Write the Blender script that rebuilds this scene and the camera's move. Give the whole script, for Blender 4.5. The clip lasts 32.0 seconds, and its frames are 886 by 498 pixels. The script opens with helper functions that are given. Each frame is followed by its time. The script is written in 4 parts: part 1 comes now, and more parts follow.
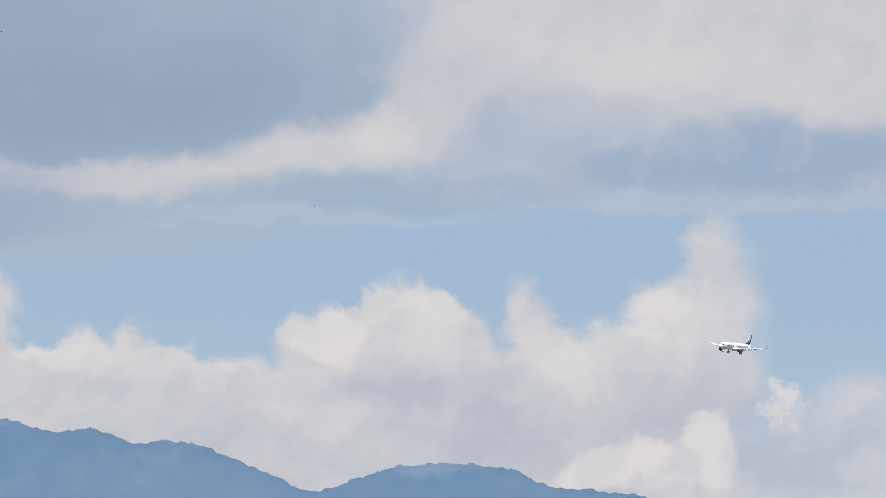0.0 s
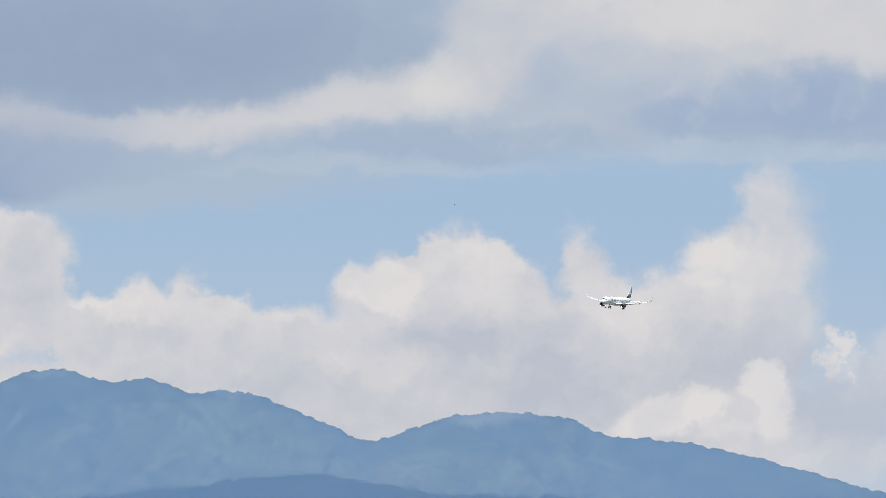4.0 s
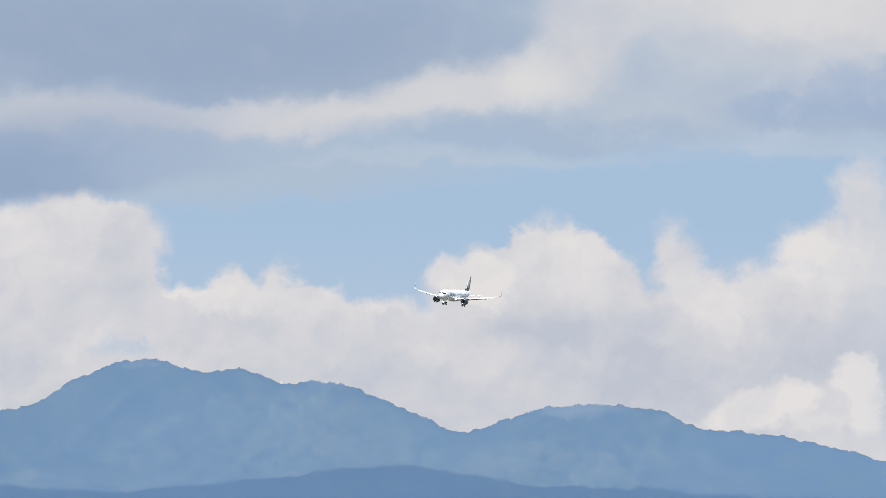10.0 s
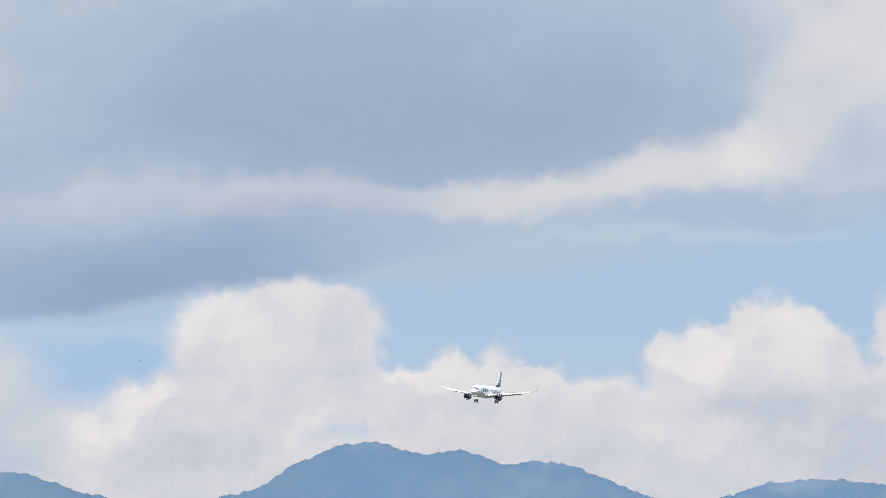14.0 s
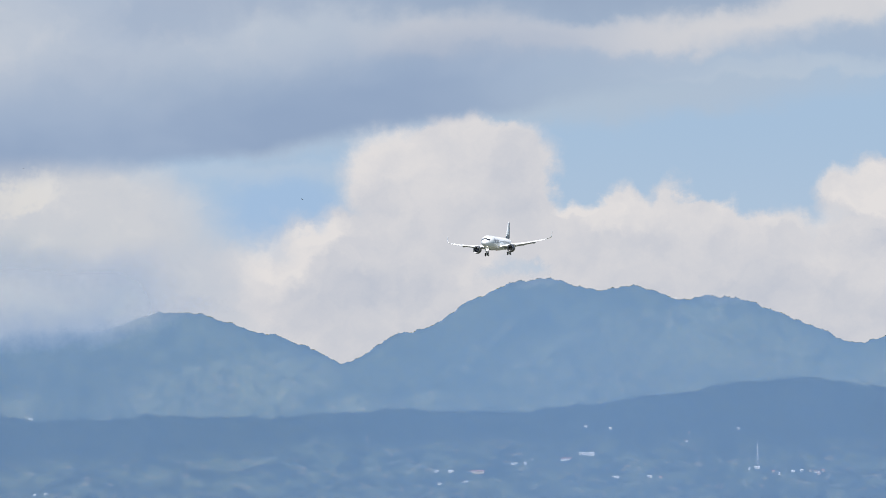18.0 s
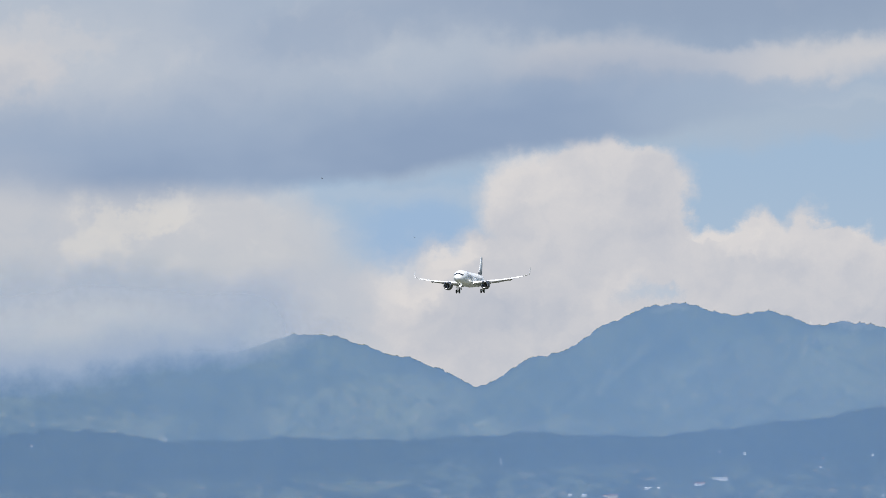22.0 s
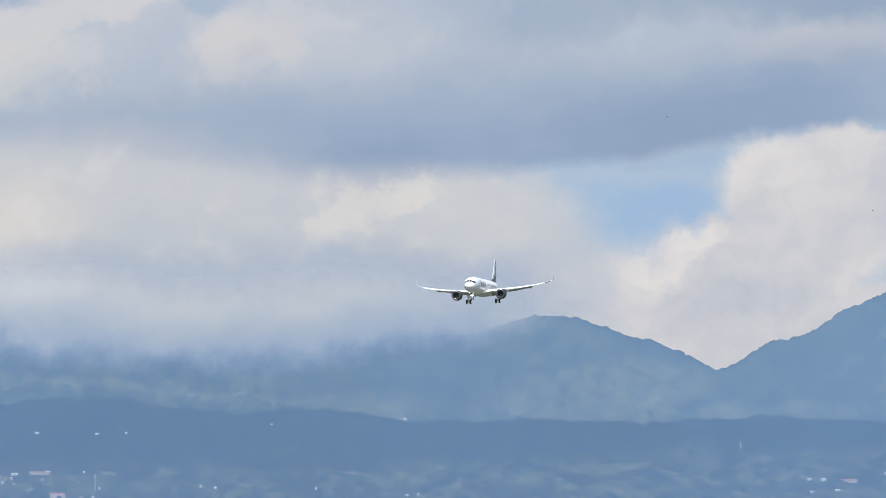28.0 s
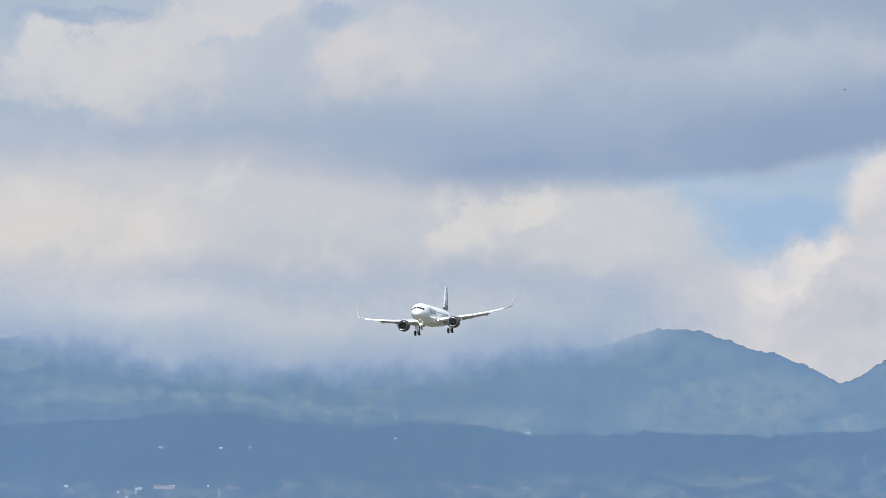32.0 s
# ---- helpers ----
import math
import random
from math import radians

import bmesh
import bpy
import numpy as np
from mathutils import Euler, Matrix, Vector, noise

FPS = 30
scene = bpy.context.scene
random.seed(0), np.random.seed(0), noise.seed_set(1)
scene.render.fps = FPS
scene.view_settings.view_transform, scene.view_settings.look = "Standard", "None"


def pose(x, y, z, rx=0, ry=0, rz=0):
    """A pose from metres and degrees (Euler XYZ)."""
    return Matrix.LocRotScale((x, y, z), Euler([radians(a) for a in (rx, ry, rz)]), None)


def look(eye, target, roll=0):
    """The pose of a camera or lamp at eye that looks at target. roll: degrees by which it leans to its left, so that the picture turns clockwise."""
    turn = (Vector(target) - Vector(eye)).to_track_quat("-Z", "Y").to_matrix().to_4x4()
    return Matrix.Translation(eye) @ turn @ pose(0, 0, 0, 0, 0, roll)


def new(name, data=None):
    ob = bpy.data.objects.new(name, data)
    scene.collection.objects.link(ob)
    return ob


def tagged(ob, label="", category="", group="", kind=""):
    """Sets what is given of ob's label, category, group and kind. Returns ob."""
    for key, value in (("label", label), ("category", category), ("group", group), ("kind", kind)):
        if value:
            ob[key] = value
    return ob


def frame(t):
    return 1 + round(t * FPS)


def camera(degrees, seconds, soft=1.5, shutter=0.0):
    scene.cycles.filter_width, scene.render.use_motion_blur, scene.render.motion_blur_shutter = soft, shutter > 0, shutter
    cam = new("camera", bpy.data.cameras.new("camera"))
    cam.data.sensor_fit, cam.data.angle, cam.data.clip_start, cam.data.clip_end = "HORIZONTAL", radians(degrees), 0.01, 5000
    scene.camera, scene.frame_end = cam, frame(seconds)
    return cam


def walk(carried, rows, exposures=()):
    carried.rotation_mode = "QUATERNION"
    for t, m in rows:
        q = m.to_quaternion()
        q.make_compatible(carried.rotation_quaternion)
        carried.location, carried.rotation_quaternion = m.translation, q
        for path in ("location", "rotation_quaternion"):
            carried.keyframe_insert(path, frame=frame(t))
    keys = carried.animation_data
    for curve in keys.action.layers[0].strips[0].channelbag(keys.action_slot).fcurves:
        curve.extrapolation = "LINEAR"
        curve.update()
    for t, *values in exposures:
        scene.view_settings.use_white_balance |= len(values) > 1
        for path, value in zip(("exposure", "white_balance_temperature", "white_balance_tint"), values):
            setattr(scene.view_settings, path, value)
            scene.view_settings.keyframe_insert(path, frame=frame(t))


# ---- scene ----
cam = camera(6.5, 32.0, soft=0.75)
EYE = (0.0, 0.0, 1.7)


def aim(azimuth, elevation, roll):
    """The camera's pose from degrees to the right of the main summit, above the horizon, and of lean."""
    a, e = radians(azimuth), radians(elevation)
    way = Vector((math.sin(a) * math.cos(e), math.cos(a) * math.cos(e), math.sin(e)))
    return look(EYE, Vector(EYE) + 100 * way, roll)


walk(cam, [
    (0.0, aim(3.256, 3.027, 0.60)),
    (0.5, aim(3.110, 2.974, 0.52)),
    (1.0, aim(2.937, 2.866, 0.52)),
    (1.5, aim(2.692, 2.796, 0.52)),
    (2.0, aim(2.545, 2.761, 0.52)),
    (2.5, aim(2.493, 2.757, 0.52)),
    (3.0, aim(2.557, 2.737, 0.52)),
    (3.5, aim(2.711, 2.645, 0.52)),
    (5.5, aim(3.090, 2.681, 0.43)),
    (6.0, aim(3.165, 2.669, 0.45)),
    (6.5, aim(3.168, 2.665, 0.26)),
    (7.0, aim(3.057, 2.684, 0.39)),
    (7.5, aim(2.898, 2.705, 0.37)),
    (8.0, aim(2.792, 2.784, 0.26)),
    (8.5, aim(2.696, 2.827, 0.37)),
    (9.0, aim(2.516, 2.839, 0.44)),
    (9.5, aim(2.346, 2.767, 0.73)),
    (10.0, aim(2.164, 2.581, 0.79)),
    (10.5, aim(1.993, 2.401, 0.40)),
    (11.0, aim(1.592, 2.235, 0.33)),
    (11.5, aim(1.381, 2.177, 0.23)),
    (12.0, aim(1.401, 2.168, -0.01)),
    (12.5, aim(2.041, 2.277, 0.79)),
    (13.0, aim(1.851, 2.546, 0.65)),
    (13.5, aim(0.405, 3.019, -0.29)),
    (14.0, aim(0.560, 3.158, -0.21)),
    (14.5, aim(0.408, 2.906, -0.49)),
    (15.0, aim(-0.652, 2.659, -0.80)),
    (15.5, aim(-0.605, 2.547, -0.00)),
    (17.5, aim(-0.436, 2.086, -0.74)),
    (18.0, aim(-0.718, 1.969, -0.81)),
    (18.5, aim(-0.854, 1.981, -0.72)),
    (19.0, aim(-0.933, 2.078, -0.63)),
    (19.5, aim(-0.965, 2.225, -0.63)),
    (20.0, aim(-1.080, 2.318, -0.87)),
    (20.5, aim(-1.377, 2.307, -0.60)),
    (21.0, aim(-1.570, 2.269, -0.62)),
    (21.5, aim(-1.678, 2.213, -0.50)),
    (22.0, aim(-1.710, 2.151, -0.34)),
    (22.5, aim(-1.728, 2.147, -0.31)),
    (23.0, aim(-1.796, 2.101, -0.39)),
    (23.5, aim(-1.921, 2.095, -0.44)),
    (24.0, aim(-2.256, 2.093, -0.15)),
    (24.5, aim(-2.555, 2.088, -0.22)),
    (25.0, aim(-2.779, 2.089, 0.08)),
    (25.5, aim(-3.053, 2.094, 0.40)),
    (26.0, aim(-3.261, 2.102, 0.77)),
    (26.5, aim(-3.407, 2.156, 0.25)),
    (28.5, aim(-3.539, 1.955, 0.33)),
    (29.0, aim(-3.664, 1.928, 0.28)),
    (29.5, aim(-3.868, 1.947, 0.10)),
    (30.0, aim(-4.035, 1.926, 0.30)),
    (30.5, aim(-4.164, 1.929, 0.09)),
    (31.0, aim(-4.278, 1.958, -0.13)),
    (31.5, aim(-4.364, 2.010, 0.14)),
    (32.0, aim(-4.393, 2.112, 0.24)),
], [(0, -0.08), (2, -0.03), (9, -0.03), (10, 0.03), (12, 0.02), (13, -0.01), (14, 0.10), (15, 0.04), (17, 0.02), (19, 0.0), (20, -0.09), (21.5, -0.09), (22.5, -0.09), (24, -0.03), (32, -0.03)])

# ---- light ----
world = bpy.data.worlds.new("sky")
scene.world = world
world.use_nodes = True
wn = world.node_tree
wn.nodes.clear()
sky = wn.nodes.new("ShaderNodeTexSky")
sky.sky_type, sky.sun_disc = "NISHITA", False
sky.sun_elevation, sky.sun_rotation = radians(58), radians(190)
bg = wn.nodes.new("ShaderNodeBackground")
bg.inputs["Strength"].default_value = 0.15
wout = wn.nodes.new("ShaderNodeOutputWorld")
wn.links.new(sky.outputs[0], bg.inputs[0])
wn.links.new(bg.outputs[0], wout.inputs[0])
sun = new("sun", bpy.data.lights.new("sun", "SUN"))
sun.data.energy, sun.data.angle, sun.data.color = 5.6, radians(0.53), (1.0, 0.96, 0.9)
# sun behind the camera, to its left: azimuth 190 degrees clockwise from the way to the summit
sun.matrix_world = look((-0.174 * 53.0, -0.985 * 53.0, 84.8), (0, 0, 0))
scene.view_settings.exposure = 0.0


# ---- node helper ----
class Graph:
    """A small wrapper that builds shader nodes from sockets and numbers."""

    def __init__(self, name):
        self.mat = bpy.data.materials.new(name)
        self.mat.use_nodes = True
        self.t = self.mat.node_tree
        self.t.nodes.clear()
        self.out = self.t.nodes.new("ShaderNodeOutputMaterial")

    def put(self, socket, value):
        if isinstance(value, bpy.types.NodeSocket):
            self.t.links.new(value, socket)
        elif isinstance(value, (tuple, list)) and len(value) == 3 and socket.type == "RGBA":
            socket.default_value = (*value, 1)
        else:
            socket.default_value = value

    def math(self, op, a, b=0.0, clamp=False):
        n = self.t.nodes.new("ShaderNodeMath")
        n.operation, n.use_clamp = op, clamp
        self.put(n.inputs[0], a), self.put(n.inputs[1], b)
        return n.outputs[0]

    def vec(self, op, a, b=(0, 0, 0), scale=1.0):
        n = self.t.nodes.new("ShaderNodeVectorMath")
        n.operation = op
        self.put(n.inputs[0], a), self.put(n.inputs[1], b)
        if op == "SCALE":
            self.put(n.inputs["Scale"], scale)
        return n.outputs["Value"] if op in ("LENGTH", "DISTANCE", "DOT_PRODUCT") else n.outputs["Vector"]

    def uv(self):
        n = self.t.nodes.new("ShaderNodeUVMap")
        n.uv_map = "pano"
        return n.outputs[0]

    def coord(self, which="Object"):
        return self.t.nodes.new("ShaderNodeTexCoord").outputs[which]

    def split(self, v):
        n = self.t.nodes.new("ShaderNodeSeparateXYZ")
        self.put(n.inputs[0], v)
        return n.outputs

    def noise(self, v, scale, detail=4.0, rough=0.55, colour=False, distortion=0.0):
        n = self.t.nodes.new("ShaderNodeTexNoise")
        self.put(n.inputs["Vector"], v)
        n.inputs["Scale"].default_value, n.inputs["Detail"].default_value = scale, detail
        n.inputs["Roughness"].default_value, n.inputs["Distortion"].default_value = rough, distortion
        return n.outputs["Color" if colour else 0]

    def ramp(self, x, a, b, lo=0.0, hi=1.0, smooth=True):
        n = self.t.nodes.new("ShaderNodeMapRange")
        n.interpolation_type = "SMOOTHSTEP" if smooth else "LINEAR"
        for s, value in zip(n.inputs, (x, a, b, lo, hi)):
            self.put(s, value)
        return n.outputs[0]

    def mapped(self, v, loc, scale, turn=0.0):
        n = self.t.nodes.new("ShaderNodeMapping")
        n.vector_type = "TEXTURE"
        self.put(n.inputs["Vector"], v)
        n.inputs["Location"].default_value = loc
        n.inputs["Rotation"].default_value = (0, 0, turn)
        n.inputs["Scale"].default_value = scale
        return n.outputs[0]

    def mix(self, f, a, b):
        n = self.t.nodes.new("ShaderNodeMix")
        n.data_type = "RGBA"
        self.put(n.inputs[0], f), self.put(n.inputs[6], a), self.put(n.inputs[7], b)
        return n.outputs[2]

    def random(self):
        return self.t.nodes.new("ShaderNodeObjectInfo").outputs["Random"]

    def island(self):
        return self.t.nodes.new("ShaderNodeNewGeometry").outputs["Random Per Island"]

    def bump(self, height, strength, distance=0.02):
        n = self.t.nodes.new("ShaderNodeBump")
        n.inputs["Strength"].default_value, n.inputs["Distance"].default_value = strength, distance
        self.put(n.inputs["Height"], height)
        return n.outputs[0]

    def shader(self, kind, **values):
        n = self.t.nodes.new("ShaderNode" + kind)
        for key, value in values.items():
            self.put(n.inputs[key.replace("_", " ")], value)
        return n.outputs[0]

    def blend(self, f, a, b):
        n = self.t.nodes.new("ShaderNodeMixShader")
        self.put(n.inputs[0], f), self.put(n.inputs[1], a), self.put(n.inputs[2], b)
        return n.outputs[0]

    def done(self, shader):
        self.t.links.new(shader, self.out.inputs[0])
        return self.mat


def srgb(r, g, b):
    """Linear colour from 8-bit display values."""
    return tuple(c / 3294.6 if c <= 10 else ((c / 255 + 0.055) / 1.055) ** 2.4 for c in (r, g, b))


# ---- sky with clouds: the far backdrop ----
# Places on it are in thousandths of a step: u to the right of the main summit, v above it (one unit is 4.15 degrees).
def cloud_start(name):
    """A graph with the two warped copies of the sky's own coordinates, and a soft-edged spot."""
    g = Graph(name)
    p = g.uv()
    wide = g.vec("SUBTRACT", g.noise(p, 2.6, 4, 0.55, True), (0.5, 0.5, 0.5))
    fine = g.vec("SUBTRACT", g.noise(p, 10.0, 8, 0.62, True), (0.5, 0.5, 0.5))
    tiny = g.vec("SUBTRACT", g.noise(p, 31.0, 5, 0.6, True), (0.5, 0.5, 0.5))
    soft = g.vec("ADD", g.vec("ADD", p, g.vec("SCALE", wide, scale=0.085)), g.vec("SCALE", fine, scale=0.085))
    crisp = g.vec("ADD", g.vec("ADD", p, g.vec("SCALE", wide, scale=0.035)), g.vec("SCALE", fine, scale=0.105))
    crisp = g.vec("ADD", crisp, g.vec("SCALE", tiny, scale=0.022))

    def spot(w, u, v, ru, rv, turn=0.0, edge=0.6):
        q = g.mapped(w, (u / 1000, v / 1000, 0), (ru / 1000, rv / 1000, 1), radians(turn))
        return g.ramp(g.vec("LENGTH", q), 1 + edge / 2, 1 - edge / 2)

    torn = g.vec("ADD", crisp, g.vec("SCALE", fine, scale=0.12))
    return g, p, wide, fine, soft, crisp, torn, spot


def sky_material():
    g, p, wide, fine, soft, crisp, torn, spot = cloud_start("sky_with_cloud_deck")
    height = g.split(p)[1]
    blue, pale = srgb(165, 190, 216), srgb(180, 198, 217)
    white, lit = srgb(209, 209, 213), srgb(222, 220, 219)
    grey, dusk, dark = srgb(176, 189, 206), srgb(163, 181, 203), srgb(154, 172, 196)
    colour = g.mix(g.ramp(height, 0.30, -0.10), blue, pale)

    def puff(u, v, ru, rv, tone, strength, turn=0.0, edge=0.9, w=None):
        nonlocal colour
        colour = g.mix(g.math("MULTIPLY", spot(w or soft, u, v, ru, rv, turn, edge), strength), colour, tone)

    # high grey deck; its foot lies lower further to the left
    su, sv, _ = g.split(soft)
    foot = g.ramp(su, -0.45, 0.05, 0.20, 0.345)
    deck = g.ramp(g.math("SUBTRACT", sv, foot), 0.0, 0.075)
    colour = g.mix(g.math("MULTIPLY", deck, 0.9), colour, grey)
    # pale thin cloud along the deck's foot
    puff(110, 345, 450, 52, srgb(174, 189, 207), 0.85)
    puff(-20, 315, 330, 42, srgb(174, 190, 208), 0.5)
    puff(420, 362, 420, 16, srgb(186, 198, 212), 0.55)
    puff(1250, 395, 420, 22, srgb(186, 200, 217), 0.6)
    # white mass to the right
    puff(1330, 850, 640, 330, white, 0.95, 0, 0.5)
    puff(960, 500, 190, 80, srgb(190, 198, 210), 0.6)
    puff(1120, 640, 160, 60, lit, 0.45)
    puff(1500, 575, 170, 55, white, 0.85, 0, 0.6)
    puff(905, 700, 70, 110, lit, 0.5, -20)
    # dark mass
    puff(20, 620, 640, 185, dark, 0.94, 0, 0.9)
    puff(-560, 690, 190, 150, srgb(180, 191, 208), 0.35, 0, 1.3)
    puff(60, 560, 480, 80, srgb(146, 163, 189), 0.5, 0, 1.2)
    puff(-640, 470, 230, 55, dusk, 0.55)
    puff(430, 760, 260, 80, srgb(166, 181, 202), 0.5)
    # the light band under it
    puff(-420, 432, 210, 50, srgb(192, 200, 212), 0.6, 0, 1.2)
    puff(-150, 422, 150, 46, white, 0.85, 0, 1.3)
    puff(90, 415, 230, 36, srgb(203, 205, 212), 0.85, 1.3)
    puff(300, 430, 170, 34, white, 0.8, 4, 1.3)
    puff(440, 455, 170, 34, white, 0.78, 12, 1.4)
    puff(580, 488, 150, 42, white, 0.85, 14, 1.3)
    puff(700, 520, 90, 52, lit, 0.75, 30, 1.3)
    puff(780, 590, 80, 100, white, 0.85, -30)
    puff(860, 720, 90, 150, white, 0.8, -25)
    puff(-110, 398, 40, 20, dusk, 0.4)
    # grey-blue foot of the band
    puff(690, 405, 330, 36, srgb(164, 182, 205), 0.75)
    puff(60, 372, 360, 26, srgb(170, 187, 208), 0.6)
    # blue-grey patch under the white mass
    puff(1400, 476, 300, 56, srgb(156, 176, 204), 0.75, 1, 1.1)
    puff(1260, 500, 120, 36, srgb(156, 176, 204), 0.45, 0, 1.1)
    puff(1100, 445, 90, 24, srgb(160, 179, 205), 0.7)
    # broken white tops of the deck further along
    puff(-1000, 430, 420, 120, srgb(182, 192, 208), 0.7)
    puff(-1290, 430, 400, 130, srgb(198, 204, 213), 0.6)
    puff(-650, 470, 110, 45, srgb(158, 174, 198), 0.55)
    puff(-430, 505, 220, 45, srgb(160, 175, 198), 0.6)
    puff(-1720, 415, 150, 62, lit, 0.75, 6, 1.0, torn)
    puff(-1600, 395, 90, 82, srgb(214, 213, 213), 0.7, 0, 1.0, torn)
    puff(-1555, 475, 210, 36, white, 0.75, 6, 0.7, torn)
    puff(-1400, 520, 150, 42, white, 0.8, 6, 0.7, torn)
    puff(-1485, 385, 60, 36, white, 0.55, 0, 0.8, torn)
    puff(-1185, 418, 92, 56, srgb(213, 211, 213), 0.8, 0, 1.0, torn)
    puff(-1120, 480, 120, 40, white, 0.5, 0, 0.9, torn)
    puff(-1340, 420, 40, 60, srgb(180, 191, 208), 0.3, 0, 1.2)
    puff(-850, 640, 190, 85, white, 0.7)
    puff(-1690, 500, 110, 16, srgb(150, 172, 203), 0.6)
    puff(-1255, 512, 46, 26, srgb(158, 178, 207), 0.6)
    puff(-1700, 285, 260, 46, srgb(184, 193, 209), 0.75)
    # streaks and lumps within the deck, fainter in its dark part
    deck = g.math("MULTIPLY", deck, g.math("SUBTRACT", 1.0, g.math("MULTIPLY", spot(soft, 20, 600, 640, 200, 0, 0.6), 0.75)))
    flat = g.vec("MULTIPLY", soft, (1.0, 2.2, 1.0))
    streak = g.math("MULTIPLY", deck, g.ramp(g.noise(flat, 3.0, 4, 0.5), 0.50, 0.74, 0.0, 0.14))
    colour = g.mix(streak, colour, srgb(212, 213, 217))
    streak = g.math("MULTIPLY", deck, g.ramp(g.noise(g.vec("ADD", flat, (3.1, 1.7, 0)), 2.4, 4, 0.5), 0.48, 0.72, 0.0, 0.20))
    colour = g.mix(streak, colour, srgb(154, 173, 200))
    swell = g.math("SUBTRACT", g.noise(g.vec("ADD", soft, (-0.02, 0.045, 0)), 5.0, 5, 0.52), g.noise(soft, 5.0, 5, 0.52))
    colour = g.mix(g.math("MULTIPLY", deck, g.ramp(swell, 0.0, -0.24, 0.0, 0.28)), colour, srgb(219, 218, 219))
    colour = g.mix(g.math("MULTIPLY", deck, g.ramp(swell, 0.0, 0.24, 0.0, 0.26)), colour, srgb(155, 172, 197))
    # the pale bank that hides the hills
    puff(-1330, 80, 745, 205, srgb(200, 203, 210), 1.0, 0, 0.28)
    puff(-1750, 70, 260, 150, srgb(216, 213, 212), 0.95)
    puff(-540, -40, 190, 95, srgb(194, 200, 210), 0.95, 0, 0.7)
    puff(-1250, 10, 330, 100, srgb(190, 197, 206), 0.8)
    puff(-880, 0, 330, 90, srgb(190, 197, 206), 0.9)
    puff(-650, 0, 170, 70, srgb(193, 199, 210), 0.9, 0, 0.7)
    puff(-760, 120, 130, 90, srgb(205, 207, 212), 0.6)
    puff(-480, 200, 170, 20, srgb(188, 200, 215), 0.35)
    # clear blue between the bank and the great heap
    puff(-450, 128, 120, 62, srgb(158, 187, 220), 0.8, 0, 0.9)
    bank = spot(soft, -1330, 80, 745, 205, 0, 0.4)
    bank = g.math("MAXIMUM", bank, g.math("MULTIPLY", spot(soft, 1350, 880, 700, 290, 0, 0.5), 0.85))
    curl = g.math("SUBTRACT", g.noise(g.vec("ADD", crisp, (-0.02, 0.04, 0)), 6.0, 6, 0.58), g.noise(crisp, 6.0, 6, 0.58))
    colour = g.mix(g.math("MULTIPLY", bank, g.ramp(curl, 0.0, -0.2, 0.0, 0.38)), colour, lit)
    colour = g.mix(g.math("MULTIPLY", bank, g.ramp(curl, 0.0, 0.2, 0.0, 0.28)), colour, srgb(181, 191, 206))
    puff(-890, 168, 62, 26, srgb(222, 220, 218), 0.75, 8, 1.0, torn)
    puff(-955, 150, 70, 22, srgb(218, 216, 214), 0.6, 0, 0.9, torn)
    puff(-1030, 125, 46, 50, srgb(219, 217, 215), 0.7, 25, 1.0, torn)
    return g.done(g.shader("Emission", Color=colour, Strength=1.0))


